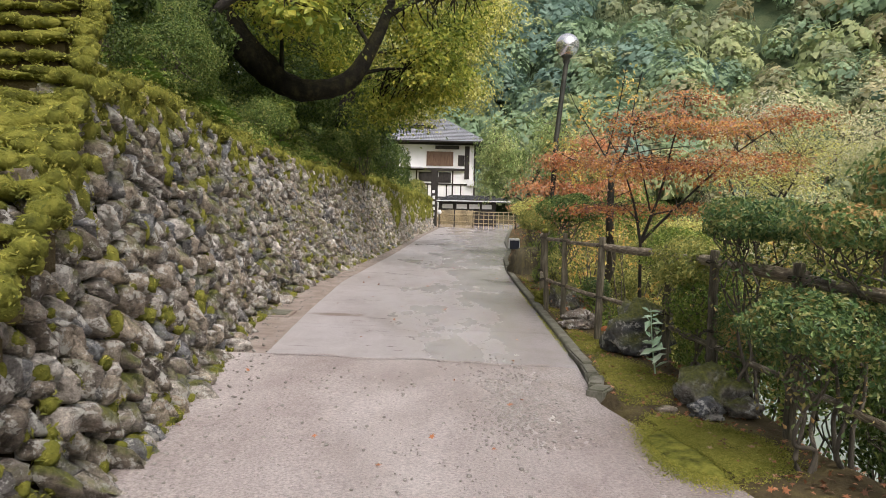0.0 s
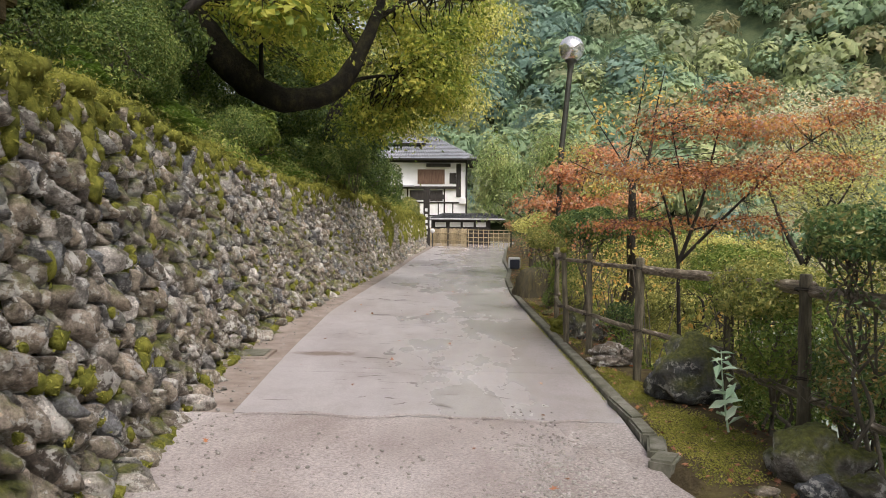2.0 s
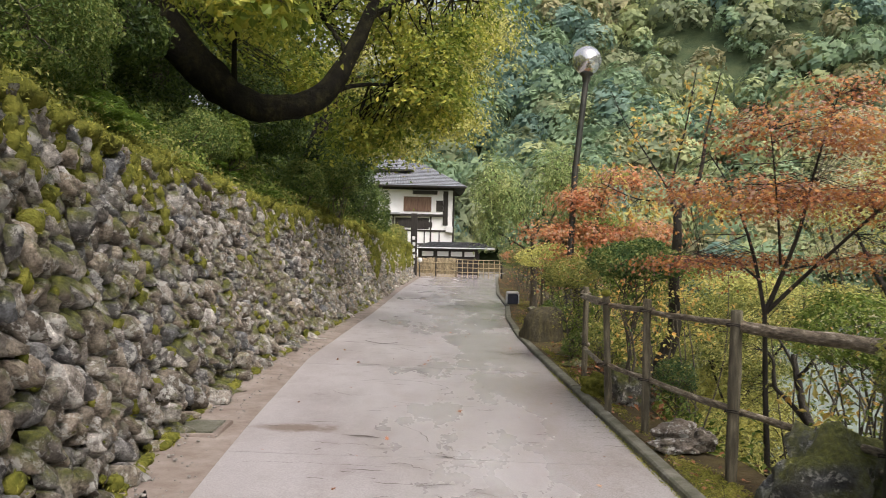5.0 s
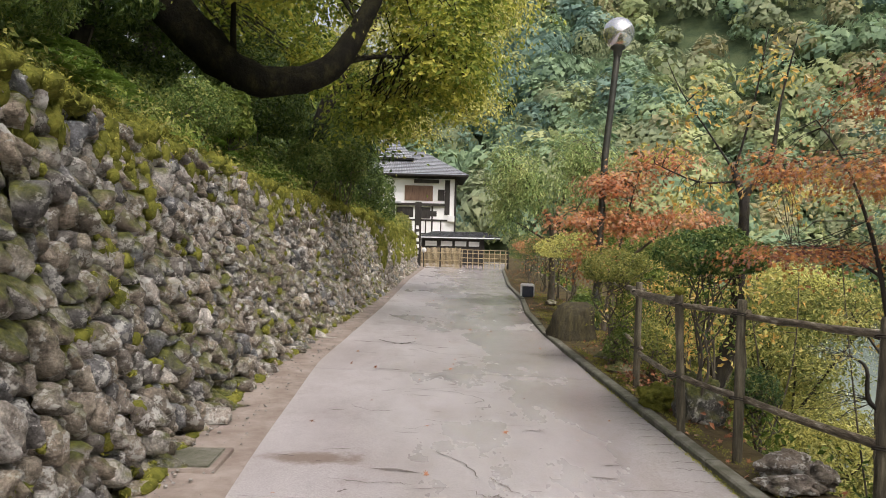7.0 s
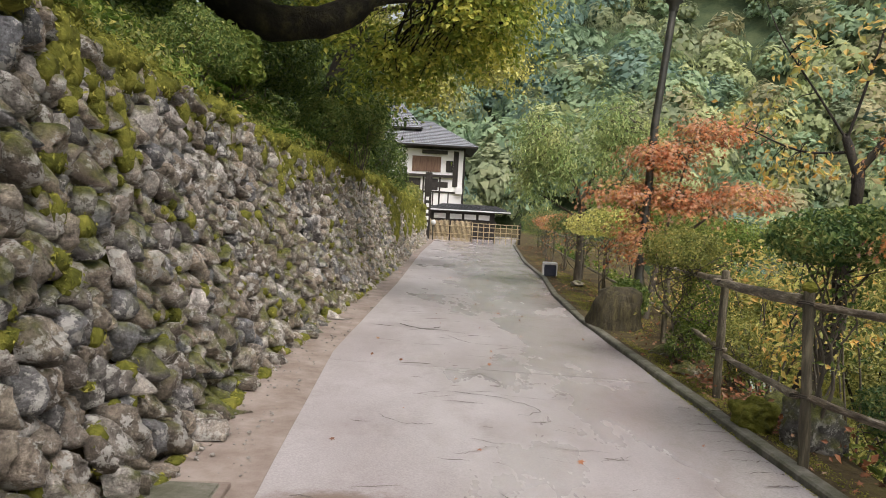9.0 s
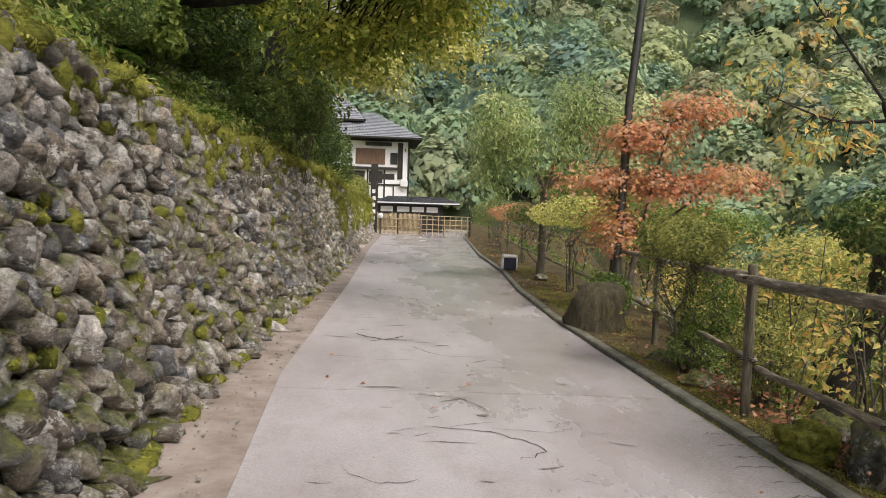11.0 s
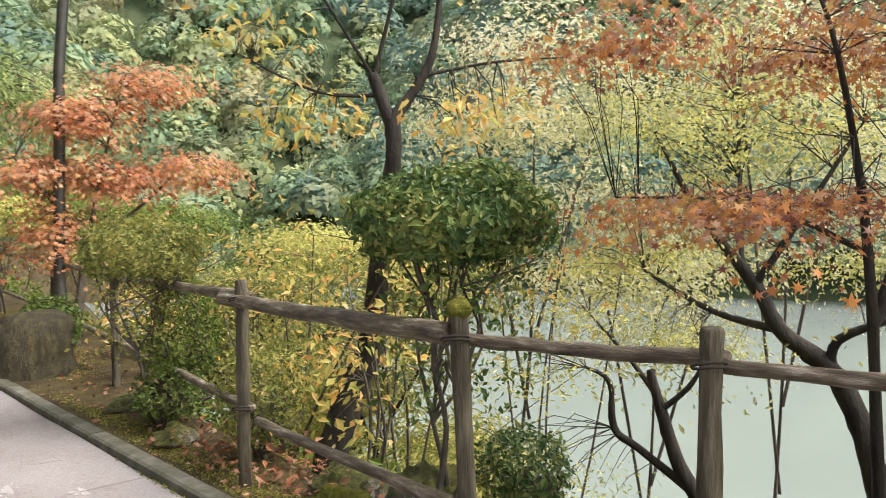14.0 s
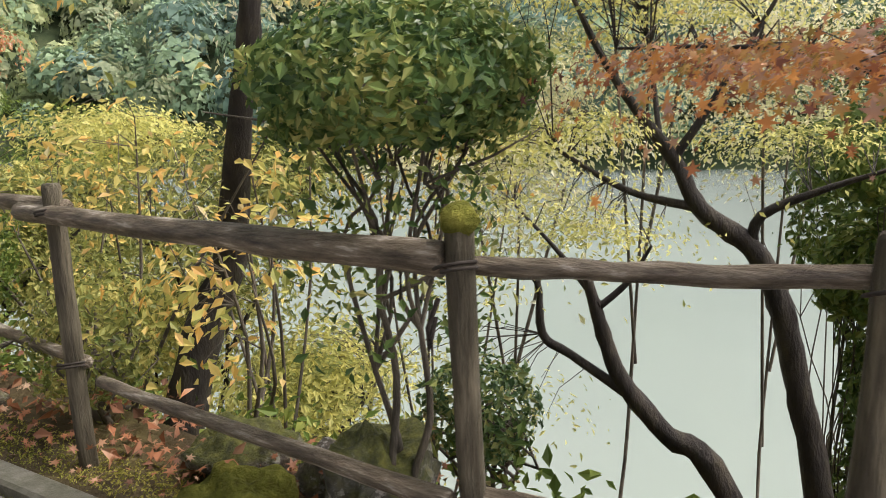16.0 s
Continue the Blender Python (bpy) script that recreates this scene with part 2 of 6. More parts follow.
M["dirt"] = plain("gravelly_dirt", [(0.17, 0.13, 0.105), (0.27, 0.222, 0.19), (0.37, 0.318, 0.28)], 3.0, 0.75, 0, 1.0, 0.012, detail=9.0)
M["crack"] = plain("crack_shadow_dirt", [(0.05, 0.043, 0.036), (0.1, 0.085, 0.07)], 20.0, 0.9, 0, 0.3)
M["spall"] = plain("flaked_concrete", [(0.11, 0.095, 0.085), (0.2, 0.175, 0.16)], 20.0, 0.8, 0, 0.5)
M["kerb"] = plain("mossy_kerb_concrete", [(0.06, 0.062, 0.032), (0.13, 0.128, 0.095), (0.25, 0.24, 0.205)], 5.0, 0.7, 0, 0.9, 0.012, detail=8.0)
M["pebble"] = plain("pebbles", [(0.15, 0.135, 0.12), (0.27, 0.25, 0.225), (0.4, 0.38, 0.355)], 25.0, 0.7, 0, 0.3)
M["plaster"] = plain("white_plaster", [(0.8, 0.8, 0.79), (0.86, 0.86, 0.85), (0.9, 0.9, 0.89)], 0.8, 0.8, 0, 0.1)
M["tile"] = plain("grey_roof_tile", [(0.2, 0.21, 0.23), (0.32, 0.335, 0.355), (0.45, 0.46, 0.48)], 2.0, 0.45, 0, 0.3, 0.02)
M["dark_tile"] = plain("dark_weathered_tile", [(0.07, 0.075, 0.08), (0.13, 0.135, 0.14), (0.22, 0.22, 0.22)], 2.5, 0.5, 0, 0.4, 0.02)
M["dark_wood"] = plain("black_stained_timber", [(0.012, 0.011, 0.01), (0.03, 0.026, 0.022), (0.05, 0.042, 0.036)], 3.0, 0.7, 0, 0.3, 0.01, (3, 3, 0.4))
M["brown_wood"] = plain("brown_lattice_wood", [(0.10, 0.055, 0.035), (0.17, 0.1, 0.065), (0.24, 0.15, 0.1)], 3.0, 0.6, 0, 0.3, 0.01, (3, 3, 0.4))
M["dark_metal"] = plain("dark_green_painted_metal", [(0.035, 0.037, 0.032), (0.06, 0.062, 0.052), (0.09, 0.085, 0.07)], 6.0, 0.45, 0.3, 0.2, 0.004)
M["globe"] = plain("mirrored_acrylic", [(0.62, 0.62, 0.62), (0.75, 0.75, 0.75)], 3.0, 0.12, 0.75, 0.0)
M["white_paint"] = plain("white_painted", [(0.7, 0.7, 0.7), (0.82, 0.82, 0.82)], 4.0, 0.5, 0, 0.0)
M["navy"] = plain("dark_navy_plastic", [(0.02, 0.023, 0.04), (0.035, 0.04, 0.065)], 8.0, 0.4, 0, 0.1)
M["orange_heap"] = plain("orange_heap", [(0.36, 0.1, 0.03), (0.55, 0.18, 0.06)], 7.0, 0.7, 0, 0.4)


def road_material(name, cols, pebbly):
    m, n, l, b = material(name, 0.6, 0.0, 0.5)
    big = noise_tex(n, l, 0.7, 6.0, 0.62, (1.0, 0.45, 1.0))
    col = ramp(n, l, big, [(0.3, cols[0]), (0.5, cols[1]), (0.7, cols[2])])
    speck = ramp(n, l, noise_tex(n, l, 55.0 if pebbly else 80.0, 4.0, 0.75), [(0.34, (0.62, 0.6, 0.58)), (0.48, (0.97, 0.97, 0.97)), (0.66, (1.45, 1.43, 1.4))] if pebbly else [(0.34, (0.8, 0.79, 0.78)), (0.5, (1.0, 1.0, 1.0)), (0.66, (1.18, 1.18, 1.17))])
    col = mix_col(n, l, 1.0, col, speck, "MULTIPLY")
    stain = band(n, l, noise_tex(n, l, 2.3, 9.0, 0.75, (1.0, 0.6, 1.0)), 0.46, 0.72)
    col = mix_col(n, l, times(n, l, stain, 0.42), col, (0.21, 0.165, 0.145))
    # one brown damp spill near the drain cover
    spot = n.new("ShaderNodeMapping")
    l.new(n.new("ShaderNodeNewGeometry").outputs["Position"], spot.inputs["Vector"])
    spot.inputs["Location"].default_value = (0.98 / 0.3, -9.95 / 0.12, 0)
    spot.inputs["Scale"].default_value = (1 / 0.3, 1 / 0.12, 0)
    reach = n.new("ShaderNodeVectorMath")
    reach.operation = "LENGTH"
    l.new(spot.outputs["Vector"], reach.inputs[0])
    ragged = n.new("ShaderNodeMath")
    ragged.operation = "MULTIPLY_ADD"
    l.new(noise_tex(n, l, 6.0, 6.0, 0.7), ragged.inputs[0])
    ragged.inputs[1].default_value = -2.4
    l.new(reach.outputs["Value"], ragged.inputs[2])
    spill = n.new("ShaderNodeMapRange")
    spill.inputs["From Min"].default_value, spill.inputs["From Max"].default_value = 0.1, -0.6
    l.new(ragged.outputs[0], spill.inputs["Value"])
    col = mix_col(n, l, times(n, l, spill.outputs["Result"], 0.75), col, (0.15, 0.10, 0.07))
    l.new(col, b.inputs["Base Color"])
    pos = n.new("ShaderNodeSeparateXYZ")
    l.new(n.new("ShaderNodeNewGeometry").outputs["Position"], pos.inputs[0])
    low_side = n.new("ShaderNodeMath")
    low_side.operation = "MULTIPLY_ADD"
    l.new(pos.outputs["X"], low_side.inputs[0])
    low_side.inputs[1].default_value = 0.11
    l.new(noise_tex(n, l, 0.9, 6.0, 0.65, (1.0, 0.4, 1.0)), low_side.inputs[2])
    wet = band(n, l, low_side.outputs[0], 0.34, 0.64)
    rr = n.new("ShaderNodeMapRange")
    rr.inputs["To Min"].default_value, rr.inputs["To Max"].default_value = (0.5, 0.2) if not pebbly else (0.65, 0.25)
    l.new(wet, rr.inputs["Value"])
    l.new(rr.outputs["Result"], b.inputs["Roughness"])
    bump(n, l, b, noise_tex(n, l, 45.0 if pebbly else 30.0, 9.0, 0.75), 0.9 if pebbly else 0.3, 0.012 if pebbly else 0.005)
    return m


M["concrete"] = road_material("damp_concrete", [(0.30, 0.268, 0.262), (0.375, 0.35, 0.35), (0.445, 0.423, 0.427)], False)
M["asphalt"] = road_material("worn_gravelly_road", [(0.25, 0.207, 0.195), (0.37, 0.33, 0.316), (0.47, 0.435, 0.42)], True)

wm, n_, l_, b_ = material("green_river_water", 0.12, 0.0, 0.5)
l_.new(ramp(n_, l_, noise_tex(n_, l_, 0.05, 3.0), [(0.3, (0.25, 0.295, 0.26)), (0.7, (0.29, 0.335, 0.295))]), b_.inputs["Base Color"])
bump(n_, l_, b_, noise_tex(n_, l_, 2.5, 4.0, 0.6), 0.12, 0.05)
M["water"] = wm


# ---- mesh tools ----
def fast_mesh(name, V, F, smooth=False):
    """A mesh from an array of points and an array of faces that all have the same number of corners."""
    me = bpy.data.meshes.new(name)
    V, F = np.asarray(V, np.float32), np.asarray(F, np.int32)
    k = F.shape[1]
    me.vertices.add(len(V))
    me.vertices.foreach_set("co", V.ravel())
    me.loops.add(F.size)
    me.loops.foreach_set("vertex_index", F.ravel())
    me.polygons.add(len(F))
    me.polygons.foreach_set("loop_start", np.arange(0, F.size, k, dtype=np.int32))
    me.polygons.foreach_set("use_smooth", np.full(len(F), smooth))
    me.update(calc_edges=True)
    return me


def put(name, me, mat, parent=None, label=""):
    me.materials.clear()
    me.materials.append(M[mat])
    ob = new(name, me)
    ob.parent = parent
    return tagged(ob, label)


def thing(name, label, category, group="", at=(0, 0, 0), kind=""):
    e = new(name)
    e.location = at
    return tagged(e, label, category, group, kind)


def part(name, bm, mat, parent, label="", smooth=False):
    """Links a bmesh as one mesh object under a thing or a part; its coordinates are the parent's own."""
    me = bpy.data.meshes.new(name)
    bm.to_mesh(me)
    bm.free()
    if smooth:
        me.polygons.foreach_set("use_smooth", np.full(len(me.polygons), True))
    return put(name, me, mat, parent, label)


def box_bm(x0, x1, y0, y1, z0, z1, bev=0.0, bm=None):
    bm = bm or bmesh.new()
    r = bmesh.ops.create_cube(bm, size=1.0, matrix=Matrix.Translation(((x0 + x1) / 2, (y0 + y1) / 2, (z0 + z1) / 2)) @ Matrix.Diagonal((x1 - x0, y1 - y0, z1 - z0, 1)))
    if bev:
        es = list({e for v in r["verts"] for e in v.link_edges})
        bmesh.ops.bevel(bm, geom=es, offset=bev, segments=2, affect="EDGES")
    return bm


def tubes(lines, sides=7, wobble=0.0, rng=None):
    """One mesh of tapering round tubes: each line is a list of (point, radius)."""
    VV, FF, base = [], [], 0
    ang = np.linspace(0, 2 * np.pi, sides, endpoint=False)
    for line in lines:
        P = np.array([p for p, r in line], float)
        rad = np.array([r for p, r in line], float)
        T = np.gradient(P, axis=0)
        T /= np.linalg.norm(T, axis=1, keepdims=True) + 1e-9
        ref = np.array([0.0, 0, 1]) if abs(T[0][2]) < 0.9 else np.array([1.0, 0, 0])
        A = np.cross(T, ref)
        A /= np.linalg.norm(A, axis=1, keepdims=True) + 1e-9
        B = np.cross(T, A)
        rr = rad[:, None] * np.ones((1, sides))
        if wobble and rng is not None:
            rr = rr * (1 + wobble * rng.normal(size=rr.shape))
        ring = P[:, None, :] + rr[:, :, None] * (np.cos(ang)[None, :, None] * A[:, None, :] + np.sin(ang)[None, :, None] * B[:, None, :])
        n0 = len(P)
        VV.append(ring.reshape(-1, 3))
        i, j = np.meshgrid(np.arange(n0 - 1), np.arange(sides), indexing="ij")
        a, b2 = base + i * sides + j, base + i * sides + (j + 1) % sides
        FF.append(np.stack([a, b2, b2 + sides, a + sides], -1).reshape(-1, 4))
        base += n0 * sides
    return np.concatenate(VV), np.concatenate(FF)


def smooth_line(pts, radii, per=4):
    """A smooth run of (point, radius) through the given points."""
    P = np.array(pts, float)
    k = np.arange(len(P))
    tt = np.linspace(0, len(P) - 1, (len(P) - 1) * per + 1)
    out = []
    for t in tt:
        i = min(int(t), len(P) - 2)
        f = t - i
        p0, p1, p2, p3 = P[max(i - 1, 0)], P[i], P[i + 1], P[min(i + 2, len(P) - 1)]
        q = 0.5 * ((2 * p1) + (-p0 + p2) * f + (2 * p0 - 5 * p1 + 4 * p2 - p3) * f * f + (-p0 + 3 * p1 - 3 * p2 + p3) * f ** 3)
        out.append((q, float(np.interp(t, k, radii))))
    return out


def leaf_mesh(name, C, N, size, rng, aspect=0.5, scatter=0.7, fold=0.15, droop=0.0):
    """Many pointed leaves: centres C, facing N more or less, each a folded diamond of its own."""
    n0 = len(C)
    N = N + scatter * rng.normal(size=(n0, 3))
    N /= np.linalg.norm(N, axis=1, keepdims=True) + 1e-9
    D = rng.normal(size=(n0, 3))
    D[:, 2] -= droop
    D -= (D * N).sum(1, keepdims=True) * N
    D /= np.linalg.norm(D, axis=1, keepdims=True) + 1e-9
    S = np.cross(N, D)
    s = (size * (0.6 + 0.8 * rng.random(n0)))[:, None]
    a = C - D * s * 0.5
    b = C + S * s * aspect * 0.5 + N * s * fold - D * s * 0.08
    c = C + D * s * 0.55
    d = C - S * s * aspect * 0.5 + N * s * fold - D * s * 0.08
    V = np.stack([a, b, c, d], 1).reshape(-1, 3)
    F = np.arange(n0 * 4).reshape(-1, 4)
    return fast_mesh(name, V, F)


STAR = np.array([(0.0, -0.5), (0.12, -0.12), (0.5, -0.2), (0.2, 0.08), (0.36, 0.42), (0.08, 0.2), (0.0, 0.62), (-0.08, 0.2), (-0.36, 0.42), (-0.2, 0.08), (-0.5, -0.2), (-0.12, -0.12)])


def star_leaves(name, C, N, size, rng, scatter=0.5):
    """Lobed maple leaves, each one polygon."""
    n0 = len(C)
    N = N + scatter * rng.normal(size=(n0, 3))
    N /= np.linalg.norm(N, axis=1, keepdims=True)
    D = rng.normal(size=(n0, 3))
    D -= (D * N).sum(1, keepdims=True) * N
    D /= np.linalg.norm(D, axis=1, keepdims=True)
    S = np.cross(N, D)
    s = (size * (0.6 + 0.8 * rng.random(n0)))[:, None, None]
    V = C[:, None, :] + s * (STAR[None, :, :1] * S[:, None, :] + STAR[None, :, 1:] * D[:, None, :] - 0.5 * (STAR[None, :, :1] ** 2) * N[:, None, :])
    k = len(STAR)
    return fast_mesh(name, V.reshape(-1, 3), np.arange(n0 * k).reshape(-1, k))


def ball_points(rng, n0, shell=0.35):
    d = rng.normal(size=(n0, 3))
    d /= np.linalg.norm(d, axis=1, keepdims=True)
    return d * (1 - shell * rng.random((n0, 1)) ** 1.6), d


def lump(rng, subdiv=2, rough=0.22, freq=1.6):
    """Points and triangles of an uneven boulder of radius about one."""
    bm = bmesh.new()
    bmesh.ops.create_icosphere(bm, subdivisions=subdiv, radius=1.0)
    V = np.array([v.co[:] for v in bm.verts])
    F = np.array([[v.index for v in f.verts] for f in bm.faces])
    bm.free()
    o = Vector(rng.random(3) * 50)
    for i, v in enumerate(V):
        V[i] = v * (1 + rough * noise.noise(Vector(v) * freq + o) + 0.4 * rough * noise.noise(Vector(v) * freq * 3 + o))
    return V, F

# ---- plan of the place ----
CROSS = -0.0227


def wall_x(y):
    return np.interp(y, [-30, 1.0, 4.2, 5.4, 7, 9, 11, 14, 18, 25, 31, 44, 60], [-1.2, -1.15, -1.27, -1.42, -1.6, -1.86, -1.98, -1.92, -1.7, -1.34, -1.15, -0.6, -1.5])


def kerb_x(y):
    return np.interp(y, [-30, 4, 6.4, 7, 8, 15, 17.3, 20.5, 24.3, 30, 41, 46, 60], [2.6, 2.0, 1.52, 1.57, 1.6, 1.6, 1.63, 1.8, 2.2, 2.5, 3.5, 4.0, 6])


def wall_top(y):
    return np.interp(y, [-30, 0.6, 2.4, 3.95, 4.72, 5.8, 6.5, 8.2, 12, 16, 20, 30, 40, 44, 45.5], [0.05, 0.1, 0.75, 1.45, 1.85, 2.2, 2.1, 2.16, 2.08, 1.98, 2.0, 1.78, 1.6, 1.5, 0.3])


def shelf_x(y):
    return np.interp(y, [-30, 5, 8, 10, 14, 18, 46, 60], [3.2, 2.75, 2.55, 2.2, 2.3, 3.4, 6.0, 14])


def wavy(x, y, f, a):
    return a * (np.sin(x * f + 1.3 * np.sin(y * f * 0.7)) * np.cos(y * f * 0.9 + 0.7) + 0.5 * np.sin(x * f * 2.3 + y * f * 1.7))


def height(x, y):
    """Height of the bare ground."""
    x, y = np.broadcast_arrays(np.asarray(x, float), np.asarray(y, float))
    wx, kx, sx = wall_x(y), kerb_x(y), shelf_x(y)
    z = CROSS * x - 0.07
    shelf = np.clip((x - kx) / 0.10, 0, 1)
    z = z + shelf * (0.10 + wavy(x, y, 3.1, 0.012))
    d = np.clip(x - sx, 0, None)
    z = z - np.clip(1.25 * d - 0.02 * d * d * (d < 8), 0, None) - 0.1 * np.clip(d, 0, 1)
    w = np.clip(wx - 0.1 - x, 0, None)
    top = wall_top(y)
    rise = np.minimum(w / 0.40, 1) * top + np.clip(w - 0.40, 0, None) * np.interp(y, [-5, 5.6, 7.4, 44, 52], [0.04, 0.04, 0.62, 0.62, 0.25])
    z = z + np.minimum(rise, 30 + 0.12 * w) + (w > 0.6) * wavy(x, y, 0.9, 0.12)
    z = np.maximum(z, -9.0)
    far = -9 + 0.82 * (x - 66 - 6 * np.sin(y * 0.05)) + wavy(x, y, 0.06, 5.0)
    end = -9 + 0.75 * (y - 122 + 0.25 * (x - 20)) + wavy(x, y, 0.05, 4.0)
    cap = np.interp(x, [-60, -5, 25, 60, 150], [22, 27, 76, 130, 210])
    back = 0.60 * (y - 98) + wavy(x, y, 0.07, 2.0)
    hill = np.maximum(np.minimum(far, 230), np.minimum(np.maximum(end, np.where(x < 40, back, -9)), cap))
    return np.where((x > 25) | (y > 95), np.maximum(z, hill), z)


# ground: one sheet that follows the wall and the kerb
sx_left = np.concatenate([-np.geomspace(520, 3, 46), np.linspace(-2.8, -0.62, 15), [-0.5, -0.42, -0.3, -0.2, -0.1, 0.0]])
sx_mid = np.linspace(0, 1, 7)[1:]
sx_right = np.concatenate([[0.05, 0.1, 0.2], np.linspace(0.3, 6, 30), np.geomspace(6.5, 60, 26), np.linspace(63, 200, 46), np.geomspace(210, 620, 12)])
gy = np.concatenate([-np.geomspace(420, 8, 22), np.linspace(-6, 50, 190), np.linspace(51, 130, 54), np.linspace(134, 320, 50), np.geomspace(335, 700, 10)])
rows_x = []
for y in gy:
    a, b = float(wall_x(y)), float(kerb_x(y))
    rows_x.append(np.concatenate([a + sx_left, a + sx_mid * (b - a), b + sx_right]))
GX = np.array(rows_x)
GY = np.repeat(gy[:, None], GX.shape[1], 1)
GZ = height(GX, GY)
ny, nx = GX.shape
i, j = np.meshgrid(np.arange(ny - 1), np.arange(nx - 1), indexing="ij")
a = i * nx + j
ground = put("ground", fast_mesh("ground", np.stack([GX, GY, GZ], -1).reshape(-1, 3), np.stack([a, a + 1, a + nx + 1, a + nx], -1).reshape(-1, 4), True), "soil")
for m2 in ("slope", "forest_floor"):
    ground.data.materials.append(M[m2])
fx, fy = GX[:-1, :-1].ravel(), GY[:-1, :-1].ravel()
ground.data.polygons.foreach_set("material_index", np.where((fx > 30) | (fy > 92), 2, np.where(fx < wall_x(fy) - 0.3, 1, 0)).astype(np.int32))
tagged(ground, "dark brown soil bank falling to the river", "ground", kind="structure")

WATER = -7.2
wv = [(2, -400, WATER), (130, -400, WATER), (130, 170, WATER), (2, 170, WATER)]
water = put("water", fast_mesh("water", wv, [(0, 1, 2, 3)]), "water")
tagged(water, "calm milky green river water", "river", kind="structure")

# ---- road: slabs with open joints ----
road = thing("road", "damp pale concrete lane with cracks and joints", "road", kind="structure")


def slab(y0, y1, x0f, x1f, mat, lift=0.0, step=0.3):
    ys = np.linspace(y0, y1, max(3, int((y1 - y0) / step)))
    t = np.linspace(0, 1, 12)
    X = np.array([x0f(y) + t * (x1f(y) - x0f(y)) for y in ys])
    Y = np.repeat(ys[:, None], 12, 1)
    Z = CROSS * X + lift + wavy(X, Y, 2.1, 0.004)
    nyy, nxx = X.shape
    top = np.stack([X, Y, Z], -1).reshape(-1, 3)
    ii, jj = np.meshgrid(np.arange(nyy - 1), np.arange(nxx - 1), indexing="ij")
    q = ii * nxx + jj
    F = [np.stack([q, q + 1, q + nxx + 1, q + nxx], -1).reshape(-1, 4)]
    rim = np.concatenate([np.arange(nxx), nxx * np.arange(1, nyy) + nxx - 1, nxx * nyy - 2 - np.arange(nxx - 1), nxx * np.arange(nyy - 2, 0, -1)])
    low = top[rim] - (0, 0, 0.09)
    k = np.arange(len(rim))
    F.append(np.stack([rim, len(top) + k, len(top) + (k + 1) % len(rim), rim[(k + 1) % len(rim)]], -1))
    return put("slab", fast_mesh("slab", np.concatenate([top, low]), np.concatenate(F), False), mat, road)


def left_edge(y):
    return float(np.interp(y, [7, 10, 13.6, 20.7, 32, 44], [-1.25, -1.38, -1.46, -1.12, -0.75, -0.15]))


def kerb_in(y):
    return float(kerb_x(y)) - 0.005


wall_in = lambda y: float(wall_x(y)) - 0.02
slab(-14, 7.45, wall_in, lambda y: float(np.interp(y, [-14, 4.4, 5.4, 6.3, 7.5], [3.0, 2.3, 1.75, 1.52, 1.58])), "asphalt")
slab(7.46, 9.2, left_edge, kerb_in, "concrete")
slab(9.206, 13.2, left_edge, kerb_in, "concrete")
for y0, y1 in ((13.21, 17.4), (17.41, 21.5), (21.51, 26.0), (26.01, 31.0), (31.01, 37.0), (37.01, 45.4)):
    slab(y0, y1, left_edge, kerb_in, "concrete")
slab(45.41, 60, lambda y: -6.0, lambda y: min(4.0 + 0.5 * (y - 45), 9.0), "asphalt", -0.02)
verge = slab(7.46, 45.4, wall_in, lambda y: left_edge(y) - 0.006, "dirt", -0.012)
verge.name = "verge"
verge.parent = None
tagged(verge, "strip of gravelly brown dirt along the wall", "verge", kind="structure")


def ribbon(name, pts, width, mat, parent, lift=0.004, rng=R):
    """A narrow ragged strip lying on the road."""
    P = np.array([p for p, _ in smooth_line([(x, y, 0) for x, y in pts], [1] * len(pts), 6)])[:, :2]
    width = width * 0.42
    P += rng.normal(size=P.shape) * 0.014
    T = np.gradient(P, axis=0)
    T /= np.linalg.norm(T, axis=1, keepdims=True)
    S = np.stack([-T[:, 1], T[:, 0]], 1)
    w = width * (0.35 + 0.65 * rng.random((len(P), 1))) * np.minimum(1, 0.3 + np.minimum(np.arange(len(P)), np.arange(len(P))[::-1])[:, None] / 3)
    L, Q = P - S * w / 2, P + S * w / 2
    V = np.concatenate([np.c_[L, CROSS * L[:, 0] + lift + wavy(L[:, 0], L[:, 1], 2.1, 0.004)], np.c_[Q, CROSS * Q[:, 0] + lift + wavy(Q[:, 0], Q[:, 1], 2.1, 0.004)]])
    k = np.arange(len(P) - 1)
    return put(name, fast_mesh(name, V, np.stack([k, k + 1, k + 1 + len(P), k + len(P)], -1)), mat, parent)


